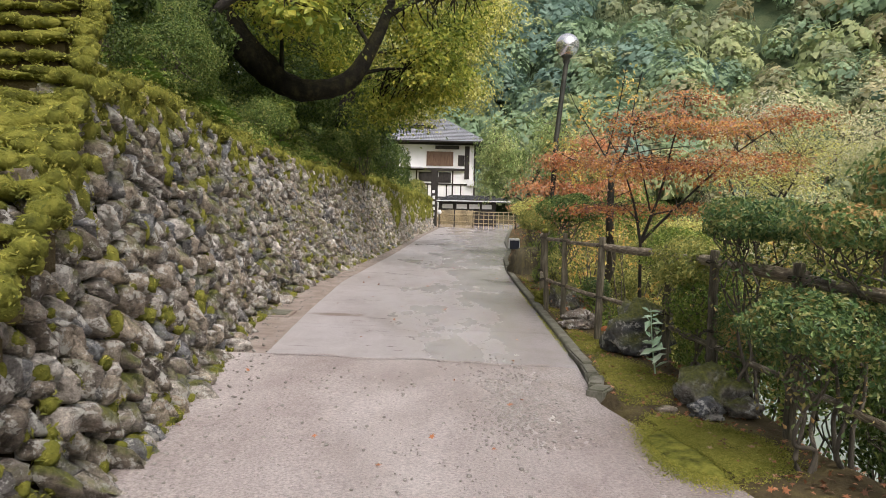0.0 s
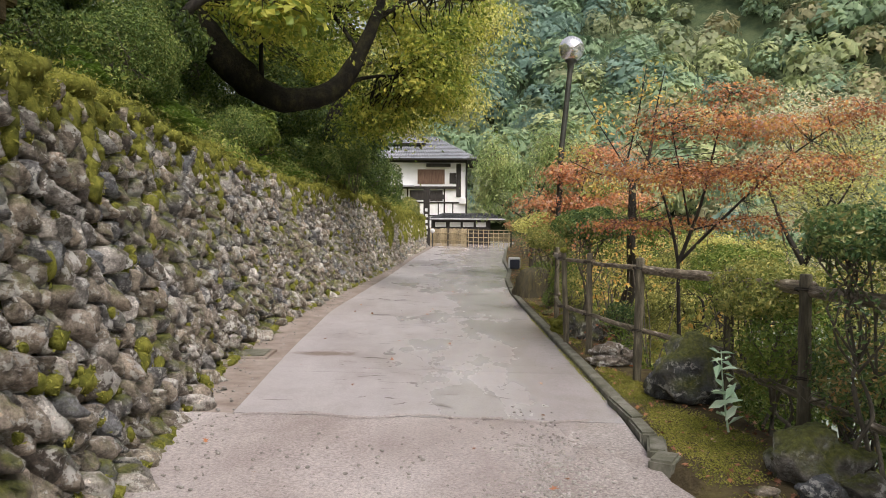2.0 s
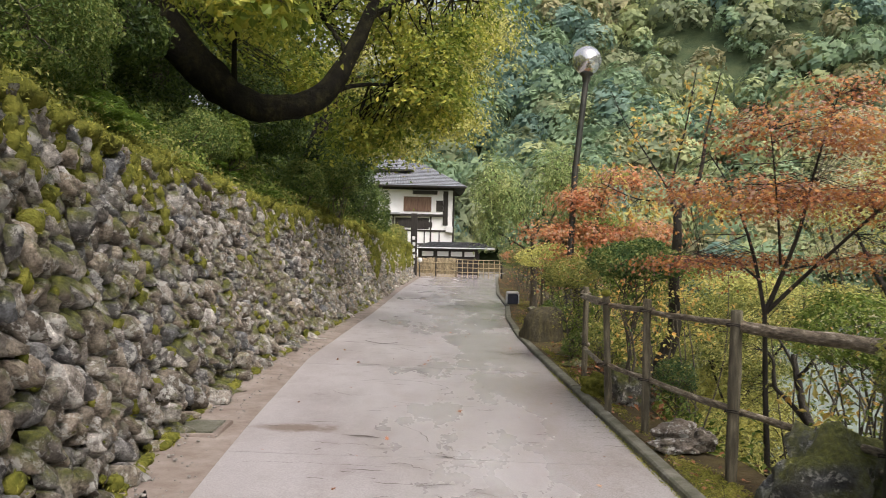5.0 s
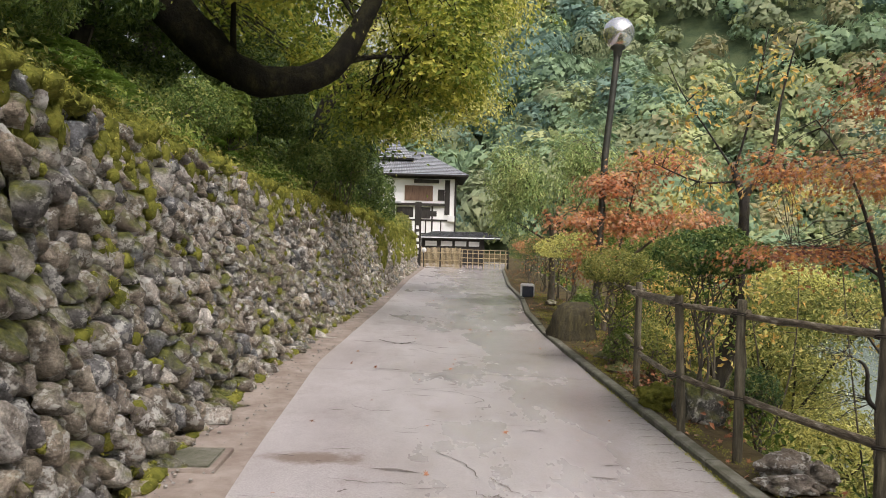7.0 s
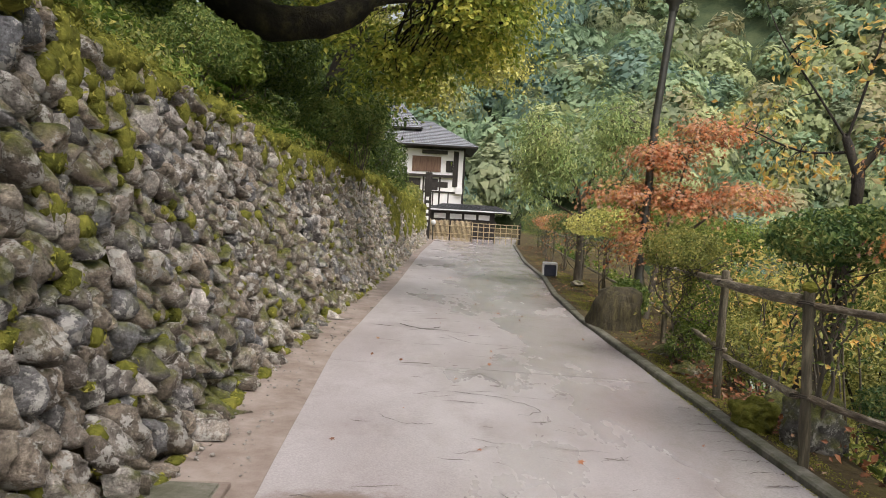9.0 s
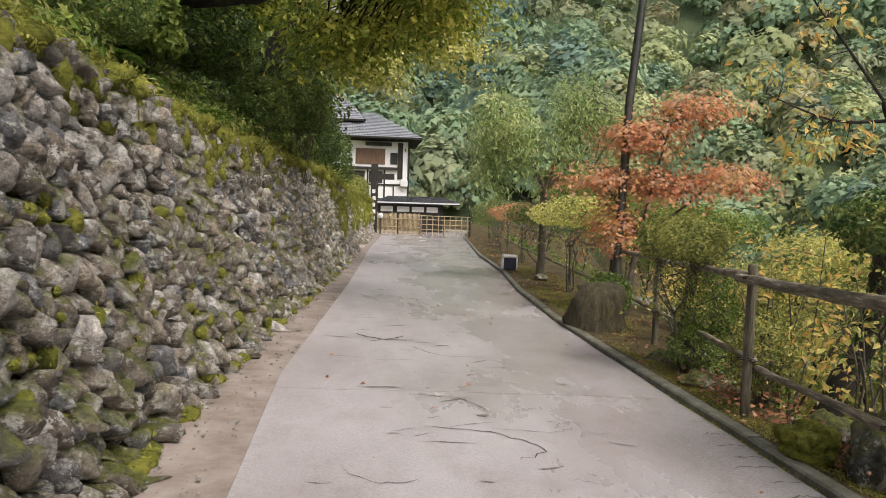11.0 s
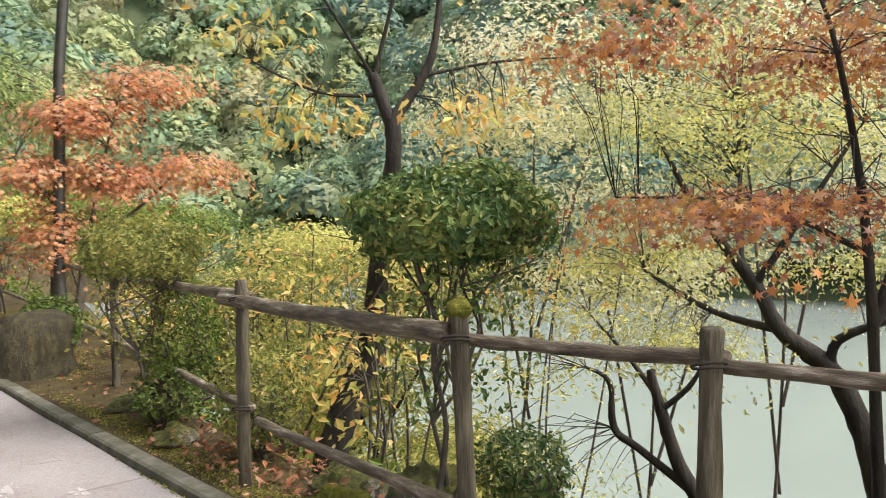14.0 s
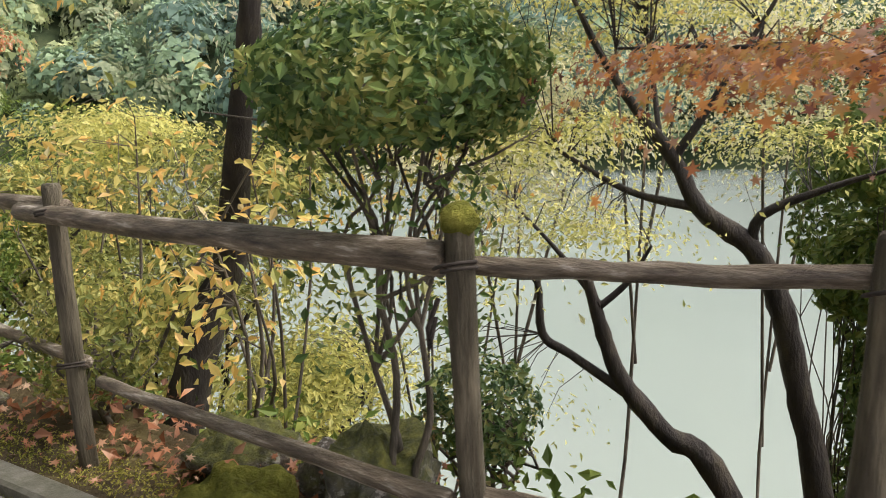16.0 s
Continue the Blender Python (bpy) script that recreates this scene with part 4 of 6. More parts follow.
# far forest on the hills: full uneven crowns of small leaf clumps, by kind
def forest():
    rng = np.random.default_rng(3)
    kinds = ("green", "hazy_green", "yellow_green", "olive", "tawny")
    tpl = []
    for _ in range(12):
        p, d = ball_points(rng, 700, 0.2)
        keep = d[:, 2] > -0.3
        p, d = p[keep], d[keep]
        lobes = rng.normal(size=(11, 3))
        lobes /= np.linalg.norm(lobes, axis=1, keepdims=True)
        near_lobe = (d @ lobes.T).argmax(1)
        lum = 0.72 + 0.42 * np.exp(-(1 - (d @ lobes.T).max(1)) * 5)
        tpl.append((p * lum[:, None], d * 0.6 + 0.8 * lobes[near_lobe]))
    out = {k: ([], [], []) for k in kinds}
    count = 0
    while count < 4200:
        az, dist = radians(-14 + 112 * rng.random()), 58 + 350 * rng.random() ** 1.25
        x, y = dist * math.sin(az), 6 + dist * math.cos(az)
        z = ground_z(x, y)
        if z < WATER + 0.3 or (y < 96 and x < 30):
            continue
        patchy = math.sin(x * 0.045 + 1.7 * math.sin(y * 0.03)) + 0.9 * rng.normal()
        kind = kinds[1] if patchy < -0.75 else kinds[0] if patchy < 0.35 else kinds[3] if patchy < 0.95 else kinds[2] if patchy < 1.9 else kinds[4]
        r = (2.0 + 2.6 * rng.random()) * (1 + 0.0022 * (dist - 90))
        p, d = tpl[rng.integers(12)]
        m2 = 320 if dist < 170 else 160
        p, d = p[:m2], d[:m2]
        C, N, S = out[kind]
        C.append(p * np.array((r, r, r * (0.85 + 0.5 * rng.random()))) + np.array((x, y, z + r * 0.95)))
        N.append(d + np.array((0, 0, 0.2)))
        S.append(np.full(len(p), r * (0.18 if dist < 170 else 0.25)))
        count += 1
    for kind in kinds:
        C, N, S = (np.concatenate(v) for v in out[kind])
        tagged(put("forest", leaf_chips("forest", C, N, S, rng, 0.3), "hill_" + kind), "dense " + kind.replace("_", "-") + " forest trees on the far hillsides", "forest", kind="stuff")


forest()

# undergrowth on the bank above the wall
rng = np.random.default_rng(11)
n0 = 52000
y = 3 + 42 * rng.random(n0) ** 1.25
w = 0.4 + 3.6 * rng.random(n0) ** 1.7
x = wall_x(y) - 0.1 - w
keep = ~((y < 6.4) & (x > -3.6))
x, y = x[keep], y[keep]
z = height(x, y)
put_g = put("bank_grass", leaf_mesh("bank_grass", np.stack([x, y, z + 0.05], -1), np.tile((0.6, 0, 0.5), (len(x), 1)), np.interp(y, [5, 40], [0.10, 0.2]), rng, 0.25, 0.7, 0.1), "grass")
tagged(put_g, "rough grass and moss on the slope above the wall", "grass", kind="stuff")
# leafy clumps: small leaves heaped in low mounds, brighter near the wall and darker up the slope
for mat, n_clump, w_lo, w_hi, size, lab in (("mid_leaf", 320, 0.35, 2.4, 0.055, "low green leafy plants on the slope"), ("olive_leaf", 380, 0.3, 2.0, 0.045, "low olive-green plants on the slope"), ("dark_leaf", 950, 1.2, 7.5, 0.085, "dark leafy undergrowth on the shaded slope"), ("bush_leaf", 520, 0.8, 5.0, 0.07, "deep green undergrowth on the shaded slope")):
    C, N = [], []
    for _ in range(n_clump):
        yk = 5.6 + 34 * rng.random() ** 1.5
        xk = float(wall_x(yk)) - 0.35 - w_lo - (w_hi - w_lo) * rng.random() ** 1.3
        if yk < 8.2 and xk > -3.4 - 0.2 * (yk - 6) and yk < 7.2:
            continue
        rk = (0.10 + 0.2 * rng.random()) * (1 + 0.03 * (yk - 6))
        m2 = int(55 + 45 * rng.random())
        p, d = ball_points(rng, m2, 0.5)
        p[:, 2] = np.abs(p[:, 2])
        C.append(p * np.array((rk * 1.2, rk * 1.3, rk)) + np.array((xk, yk, ground_z(xk, yk) - 0.02)))
        N.append(d + np.array((0.35, -0.2, 0.6)))
    C, N = np.concatenate(C), np.concatenate(N)
    tagged(put("undergrowth", leaf_mesh("undergrowth", C, N, np.full(len(C), size) * np.interp(C[:, 1], [6, 30], [0.85, 1.9]), rng, 0.5, 0.5), mat), lab, "undergrowth", kind="stuff")


def fern(x, y, s, seed):
    rng = np.random.default_rng(seed)
    at = (x, y, ground_z(x, y) - 0.02)
    top = thing("fern", "light green fern growing on the mossy slope", "fern", "ferns on the slope", at)
    for k in range(7):
        a = rng.random() * 6.28
        C, N = [], []
        spine = []
        for t in np.linspace(0.1, 1, 13):
            p = np.array((math.cos(a) * t * s, math.sin(a) * t * s, s * (0.75 * t - 0.75 * t * t) + 0.08))
            spine.append((p, 0.006 * (1.1 - t)))
            side = np.array((-math.sin(a), math.cos(a), 0))
            wd = 0.34 * s * math.sin(math.pi * min(1, 0.15 + 0.85 * t)) + 0.01
            for sg in (-1, 1):
                for q in (0.3, 0.7):
                    C.append(p + sg * side * wd * q)
                    N.append((0, 0, 1))
        put("frond", leaf_mesh("frond", np.array(C), np.array(N, float), 0.16 * s, rng, 0.45, 0.25), "fern", top)


for k in range(44):
    yk = 7.2 + 13 * rng.random()
    fern(float(wall_x(yk)) - 0.75 - 1.3 * rng.random(), yk, 0.26 + 0.26 * rng.random(), 40 + k)

# clipped and loose bushes on the slope: centre, radii, leaf, count
for k, (c, r, leaf, n1, lab) in enumerate((
        ((-2.85, 9.2, 2.92), (0.62, 0.85, 0.5), "bush_leaf", 9500, "broad rounded green clipped bush above the wall"),
        ((-3.5, 10.6, 3.6), (0.7, 0.8, 0.55), "bush_leaf", 6000, "rounded dark green clipped bush on the slope"),
        ((-2.75, 13.2, 2.75), (0.42, 0.5, 0.36), "bush_leaf", 3600, "small green clipped bush on the slope"),
        ((-3.0, 7.6, 2.85), (0.42, 0.55, 0.5), "dark_leaf", 3600, "loose dark green bush above the wall"),
        ((-1.9, 20.0, 2.95), (0.46, 0.6, 0.62), "bush_leaf", 5200, "round clipped evergreen bush above the wall"),
        ((-2.25, 18.0, 2.66), (0.46, 0.55, 0.42), "bush_leaf", 4600, "round clipped evergreen bush above the wall"),
        ((-2.35, 21.9, 2.6), (0.55, 0.9, 0.6), "bush_leaf", 5000, "dark evergreen bush above the wall"),
        ((-2.6, 24.0, 3.4), (0.95, 1.4, 1.2), "dark_leaf", 8000, "tall dark evergreen bush above the wall"),
        ((-2.4, 28.5, 2.9), (0.9, 1.8, 1.2), "dark_leaf", 5000, "dark green bush overhanging the far wall"),
        ((-2.2, 33.5, 2.8), (0.9, 2.2, 1.2), "dark_leaf", 5000, "dark green bush overhanging the far wall"),
        ((-1.55, 39.0, 2.0), (0.7, 2.0, 0.6), "olive_leaf", 4000, "green bush overhanging the far wall"),
        ((-2.95, 14.9, 2.95), (0.45, 0.6, 0.36), "mid_leaf", 2600, "leafy green bush on the slope"),
        ((-4.4, 13.8, 4.3), (1.0, 1.2, 0.8), "dark_leaf", 5000, "large dark evergreen bush on the slope"),
        ((-4.6, 10.2, 4.4), (1.0, 1.2, 0.9), "dark_leaf", 6000, "large dark evergreen bush on the slope"),
        ((-5.0, 17.0, 4.6), (1.2, 1.6, 1.0), "dark_leaf", 5000, "large dark evergreen bush on the slope"),
        ((-3.9, 20.5, 4.2), (1.2, 1.5, 1.1), "dark_leaf", 6000, "large dark evergreen bush on the slope"),
        ((-3.5, 8.6, 3.7), (0.7, 0.8, 0.6), "dark_leaf", 4500, "loose dark green bush on the slope"))):
    bush("bush", lab, c, r, leaf, 0.034 if k < 4 else 0.05 if k < 6 else 0.085, int(n1 * (2.0 if k < 6 else 1.5)), 100 + k, 6, "bushes on the slope", scatter=0.75)

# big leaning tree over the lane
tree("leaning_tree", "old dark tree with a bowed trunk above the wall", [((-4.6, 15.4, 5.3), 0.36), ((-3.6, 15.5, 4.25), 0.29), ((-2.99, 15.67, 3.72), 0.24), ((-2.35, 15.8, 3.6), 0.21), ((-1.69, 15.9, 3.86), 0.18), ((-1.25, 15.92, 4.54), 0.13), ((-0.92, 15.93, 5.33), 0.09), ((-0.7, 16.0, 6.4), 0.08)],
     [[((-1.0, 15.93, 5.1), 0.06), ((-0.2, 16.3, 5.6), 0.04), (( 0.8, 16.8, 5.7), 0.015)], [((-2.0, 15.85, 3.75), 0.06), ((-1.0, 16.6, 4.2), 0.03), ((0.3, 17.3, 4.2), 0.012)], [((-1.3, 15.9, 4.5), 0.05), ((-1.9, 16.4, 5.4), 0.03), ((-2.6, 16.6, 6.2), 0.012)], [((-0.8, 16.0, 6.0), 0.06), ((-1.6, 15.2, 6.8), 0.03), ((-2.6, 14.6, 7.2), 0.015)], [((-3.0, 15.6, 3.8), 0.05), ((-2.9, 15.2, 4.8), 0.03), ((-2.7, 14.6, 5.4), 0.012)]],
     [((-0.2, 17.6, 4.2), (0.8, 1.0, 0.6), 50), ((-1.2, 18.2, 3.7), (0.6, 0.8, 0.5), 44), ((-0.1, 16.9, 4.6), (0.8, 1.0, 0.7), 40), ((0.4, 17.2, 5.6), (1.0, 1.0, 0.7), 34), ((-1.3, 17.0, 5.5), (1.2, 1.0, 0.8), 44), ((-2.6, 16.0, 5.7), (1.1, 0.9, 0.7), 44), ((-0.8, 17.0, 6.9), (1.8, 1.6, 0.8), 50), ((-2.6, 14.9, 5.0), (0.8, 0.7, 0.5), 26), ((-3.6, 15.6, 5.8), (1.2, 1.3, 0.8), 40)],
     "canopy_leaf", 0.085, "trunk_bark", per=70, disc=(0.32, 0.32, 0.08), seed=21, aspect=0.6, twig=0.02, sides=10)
# golden tree beyond it
tree("golden_tree", "tall tree with yellow-green leaves leaning over the lane", [((-3.2, 23.5, 3.2), 0.22), ((-2.6, 23.6, 5.0), 0.18), ((-1.8, 23.8, 6.6), 0.14), ((-1.0, 24.0, 8.2), 0.08)],
     [[((-2.2, 23.7, 5.8), 0.08), ((-0.6, 23.9, 6.2), 0.05), ((1.2, 23.9, 6.6), 0.015)], [((-2.5, 23.7, 5.2), 0.07), ((-1.0, 23.8, 4.9), 0.04), ((0.6, 23.8, 4.6), 0.012)], [((-1.6, 23.9, 7.0), 0.07), ((0.2, 23.9, 7.6), 0.04), ((1.8, 23.8, 8.0), 0.015)], [((-2.0, 23.7, 6.2), 0.07), ((-2.6, 22.8, 7.4), 0.04), ((-3.2, 22.0, 8.2), 0.015)]],
     [((1.2, 23.9, 7.2), (1.1, 1.2, 0.8), 44), ((0.5, 23.9, 6.2), (1.0, 1.2, 0.7), 40), ((0.6, 24.0, 4.9), (0.8, 1.0, 0.55), 34), ((-0.6, 23.9, 5.2), (0.8, 1.0, 0.7), 34), ((-0.8, 24.0, 7.2), (1.3, 1.3, 1.0), 50), ((-1.8, 23.4, 6.2), (1.0, 1.2, 1.0), 30), ((-2.6, 22.6, 8.0), (1.6, 1.6, 1.0), 40), ((-0.9, 23.6, 4.3), (0.55, 0.8, 0.4), 26), ((0.2, 23.8, 5.6), (0.8, 0.9, 0.4), 26)],
     "lime_leaf", 0.095, "dark_bark", per=78, disc=(0.36, 0.36, 0.09), seed=22, aspect=0.55, twig=0.02)
tree("broad_leaved_tree", "tree with large bright green leaves on the slope", [((-4.4, 14.0, 3.6), 0.12), ((-3.9, 14.0, 4.6), 0.09), ((-3.0, 14.1, 5.2), 0.05)], [[((-3.4, 14.05, 4.9), 0.04), ((-2.6, 14.0, 4.9), 0.02), ((-2.0, 14.0, 4.7), 0.008)], [((-3.0, 14.1, 5.2), 0.04), ((-2.2, 14.3, 5.5), 0.02), ((-1.4, 14.5, 5.6), 0.008)]],
     [((-2.3, 14.0, 4.75), (0.7, 0.6, 0.25), 26), ((-2.0, 14.3, 5.5), (0.9, 0.7, 0.3), 30)], "canopy_leaf", 0.16, "dark_bark", per=10, disc=(0.22, 0.22, 0.05), seed=24, aspect=0.75, scatter=0.3)
tree("green_tree", "leafy green tree above the wall", [((-5.6, 19.5, 4.6), 0.25), ((-5.2, 19.5, 6.6), 0.2), ((-4.4, 19.6, 8.6), 0.14)], [[((-4.9, 19.5, 7.2), 0.1), ((-3.6, 19.4, 7.8), 0.05), ((-2.2, 19.2, 8.0), 0.02)], [((-5.2, 19.5, 6.4), 0.1), ((-4.2, 18.4, 6.9), 0.05), ((-3.4, 17.4, 7.2), 0.02)]],
     [((-3.2, 19.0, 7.6), (2.0, 1.8, 1.0), 70), ((-4.6, 17.6, 7.2), (1.8, 1.6, 1.0), 60), ((-4.2, 21.0, 6.4), (1.6, 1.6, 1.4), 50), ((-2.9, 21.4, 5.2), (0.9, 1.2, 0.9), 40)], "canopy_leaf", 0.11, "dark_bark", per=64, disc=(0.4, 0.4, 0.12), seed=23, aspect=0.6)
# the last three are added high over the slope to shade it
for k, (x, y) in enumerate(((-7.5, 12.5), (-8.5, 17.5), (-6.8, 24.5), (-6.2, 30.0), (-5.2, 36.0), (-9.5, 8.5), (-5.5, 42.5), (-8.8, 47.0), (-4.4, 38.0), (-5.9, 8.8), (-5.6, 12.2), (-5.2, 6.6))):
    z = ground_z(x, y)
    tree("hillside_tree", "dark evergreen tree on the shaded slope", [((x, y, z - 0.2), 0.2), ((x + 0.2, y, z + 2.5), 0.15), ((x + 0.3, y, z + 5.0), 0.08)], [], [((x + 0.6, y - 0.3, z + 2.2), (1.8, 1.9, 1.5), 80), ((x + 0.6, y, z + 4.6), (1.8, 1.8, 1.2), 60)], "dark_leaf" if k % 3 else "mid_leaf", 0.24, "dark_bark", per=30, disc=(0.45, 0.45, 0.2), seed=50 + k, group="trees on the slope", aspect=0.6)

# ---- river-side fence ----
POSTS = [(2.8, 3.0, 1.1), (2.7, 4.2, 1.08), (2.62, 5.5, 1.1), (2.52, 6.75, 1.1), (2.48, 7.89, 1.07), (2.03, 8.82, 1.10), (1.82, 10.07, 1.085), (1.67, 10.87, 1.085), (1.86, 12.6, 1.06), (2.3, 15.4, 1.0), (2.75, 18.3, 0.95), (3.0, 21.5, 0.95), (3.3, 25, 0.95), (3.6, 29, 0.95), (4.1, 34, 0.95), (4.6, 39, 0.95), (5.0, 44, 0.95)]
fence = thing("log_fence", "weathered round log fence lashed with dark rope", "fence")


def log_line(p0, p1, r0, r1, rng, bow=0.005):
    p0, p1 = np.array(p0, float), np.array(p1, float)
    d = (p1 - p0) / np.linalg.norm(p1 - p0)
    out = [(p0 - d * 0.004, 0.002), (p0 - d * 0.003, r0 * 0.86), (p0 + d * 0.008, r0)]
    for t in np.linspace(0.06, 0.94, 9):
        out.append((p0 + (p1 - p0) * t + rng.normal(size=3) * bow * 0.4 + np.array((0, 0, -bow * math.sin(math.pi * t))), (r0 + (r1 - r0) * t) * (1 + 0.05 * rng.normal())))
    out += [(p1 - d * 0.008, r1), (p1 + d * 0.003, r1 * 0.86), (p1 + d * 0.004, 0.002)]
    return out


def coil(c, axis, r, turns, rng, thick=0.007):
    axis = np.array(axis, float) / np.linalg.norm(axis)
    u = np.cross(axis, (0.3, 0.8, 0.5))
    u /= np.linalg.norm(u)
    v = np.cross(axis, u)
    return [(np.array(c) + r * (math.cos(t) * u + math.sin(t) * v) + axis * 0.012 * (t / 6.28 - turns / 2), thick) for t in np.linspace(0, 6.28 * turns, int(12 * turns))]


frng = np.random.default_rng(5)
tops = []
for k, (x, y, zt) in enumerate(POSTS):
    gz = ground_z(x, y) - 0.25
    lean = frng.normal(size=2) * 0.012
    r = 0.032 if k > 5 else 0.038
    foot_p = (x + lean[0] + (0.05 if k == 7 else 0), y + lean[1], gz)
    V, F = tubes([log_line(foot_p, (x, y, zt), r * 1.08, r, frng, 0.004)], 12, 0.025, frng)
    o = put("post", fast_mesh("post", V, F, True), "post", fence)
    if k == 7:
        Vc, Fc = lump(frng, 2, 0.3, 2.0)
        put("moss_cap", fast_mesh("moss_cap", Vc * np.array((0.045, 0.045, 0.04)) + np.array((x, y, zt + 0.0)), Fc, True), "moss", fence, "green moss cap")
    tops.append((x, y, zt))
for k in range(len(POSTS) - 1):
    a0, b0 = np.array(tops[k]), np.array(tops[k + 1])
    d = (b0 - a0) / np.linalg.norm(b0 - a0)
    for level, r in ((-0.085, 0.037 if k == 7 else 0.023 if k in (5, 6) else 0.043 if k < 5 else 0.03), (-0.66, 0.024)):
        if k < 4 and level < -0.5:
            drop = 0.12
        else:
            drop = 0
        side = np.array((0.03, 0, 0))
        if k == 7:
            side = np.array((-0.02, 0, 0))
        p0 = a0 - d * (-0.03 if k == 7 else 0.03 if k else 0.2) + side + np.array((0, 0, level - drop))
        p1 = b0 + d * (0.22 if k in (7, 3) else 0.02) + side + np.array((0, 0, level - drop - (0.02 if level > -0.5 else 0)))
        if k == 7 and level < -0.5:
            p1 = b0 - d * 0.2 + side + np.array((0, 0, level - 0.02))
        V, F = tubes([log_line(p0, p1, r * 1.08, r * 0.92, frng)], 12, 0.03, frng)
        put("rail", fast_mesh("rail", V, F, True), "log", fence)
for k, (x, y, zt) in enumerate(POSTS[:10]):
    for level in (-0.10, -0.66):
        V, F = tubes([coil((x - 0.02, y, zt + level), (0.25, 0.25, 1), 0.046, 1.6, frng, 0.0045)], 5)
        put("rope", fast_mesh("rope", V, F, True), "rope", fence)
        if k == 7 and level > -0.5:
            c = np.array((x - 0.06, y + 0.02, zt + level - 0.06))
            V, F = tubes([[(c, 0.006), (c + (-0.03, 0.01, -0.06), 0.006), (c + (-0.01, 0.02, -0.11), 0.006), (c + (0.02, 0.02, -0.05), 0.006)]], 5)
            put("rope", fast_mesh("rope", V, F, True), "rope", fence)


# ---- rocks ----
def rock(c, r, seed, label, mat="rock", rz=0.0, group="rocks along the fence"):
    rng = np.random.default_rng(seed)
    V, F = lump(rng, 4, 0.45, 1.7)
    V[:, 2] = np.maximum(V[:, 2], -0.55)
    P = V * np.array(r)
    cr, sr = math.cos(rz), math.sin(rz)
    P = np.stack([P[:, 0] * cr - P[:, 1] * sr, P[:, 0] * sr + P[:, 1] * cr, P[:, 2]], -1)
    ob = put("rock", fast_mesh("rock", P, F, True), mat)
    ob.location = c
    return tagged(ob, label, "rock", group)


rock((2.28, 8.12, 0.17), (0.33, 0.28, 0.32), 1, "large mossy boulder beside the log fence")
rock((1.95, 9.66, 0.09), (0.17, 0.13, 0.10), 2, "flat dark grey rock by the kerb", "dark_rock")
rock((1.88, 9.5, 0.03), (0.16, 0.1, 0.06), 3, "flat dark grey rock by the kerb", "dark_rock")
rock((2.1, 9.55, 0.05), (0.10, 0.1, 0.09), 4, "small grey rock by the kerb", "dark_rock")
rock((1.80, 11.75, 0.06), (0.15, 0.17, 0.14), 5, "green moss-covered rock under the fence", "moss")
rock((2.0, 11.35, 0.10), (0.2, 0.17, 0.26), 6, "grey mossy rock under the fence")
rock((2.15, 11.55, 0.0), (0.17, 0.2, 0.2), 7, "grey mossy rock under the fence")
rock((2.15, 12.1, 0.02), (0.18, 0.2, 0.13), 8, "green mossy rock under the fence")
rock((2.34, 6.22, 0.08), (0.24, 0.2, 0.21), 9, "low mossy rock beside the lane")
rock((2.2, 5.86, 0.03), (0.12, 0.1, 0.08), 10, "small grey rock among fallen leaves", "dark_rock")
rock((2.5, 5.95, 0.02), (0.12, 0.1, 0.08), 11, "small grey rock among fallen leaves", "dark_rock")
rock((1.95, 5.95, 0.0), (0.07, 0.06, 0.035), 12, "small grey rock among fallen leaves", "stone")
rock((1.95, 13.6, 0.0), (0.14, 0.14, 0.08), 13, "small mossy rock behind the kerb")
rock((2.05, 14.6, 0.0), (0.16, 0.12, 0.08), 14, "small mossy rock behind the kerb")
rock((2.7, 22.6, 0.02), (0.12, 0.3, 0.07), 15, "flat grey stone behind the kerb", "stone")

for k, (x, y, r) in enumerate(((-2.04, 5.45, 0.1), (-1.97, 5.1, 0.075), (-2.12, 5.85, 0.12), (-2.0, 6.3, 0.08))):
    rock((x, y, ground_z(x, y) + 0.07), (r * 1.3, r, r * 0.8), 30 + k, "pale grey stone bedded in moss above the wall", "stone", group="stones above the wall")

# moss patches and leaf litter on the river side
rng = np.random.default_rng(31)
C, N = [], []
for (x0, y0, rx, ry, n1) in ((1.98, 5.2, 0.40, 0.58, 40000), (1.98, 7.1, 0.30, 0.7, 11000), (1.85, 6.25, 0.2, 0.2, 1200), (1.86, 8.6, 0.16, 0.7, 6000), (1.85, 13.0, 0.12, 2.2, 6000), (2.3, 18.5, 0.4, 2.6, 12000), (2.9, 24, 0.4, 3.5, 9000), (1.83, 10.8, 0.07, 1.4, 700), (1.575, 9.3, 0.022, 1.4, 700), (1.575, 12.3, 0.02, 1.2, 350), (3.3, 31, 0.5, 4, 1800)):
    a = rng.random(n1) * 6.28
    q = np.sqrt(rng.random(n1)) * (1 + 0.25 * np.sin(3 * a + x0) * rng.random(n1) + 0.12 * rng.normal(size=n1))
    x, y = x0 + rx * q * np.cos(a), y0 + ry * q * np.sin(a)
    C.append(np.stack([x, y, np.maximum(height(x, y), np.where((y < 7.4) | (x < kerb_x(y)), CROSS * x, -9)) + 0.012], -1))
cc = np.concatenate(C)
patch = put("moss_patch", leaf_mesh("moss_patch", cc, np.tile((0, 0, 1.0), (len(cc), 1)), 0.014, rng, 0.4, 0.9), "mossblade")
tagged(patch, "bright moss patches on the soil by the kerb", "moss", kind="stuff")
V, F = lump(rng, 3, 0.15, 2.0)
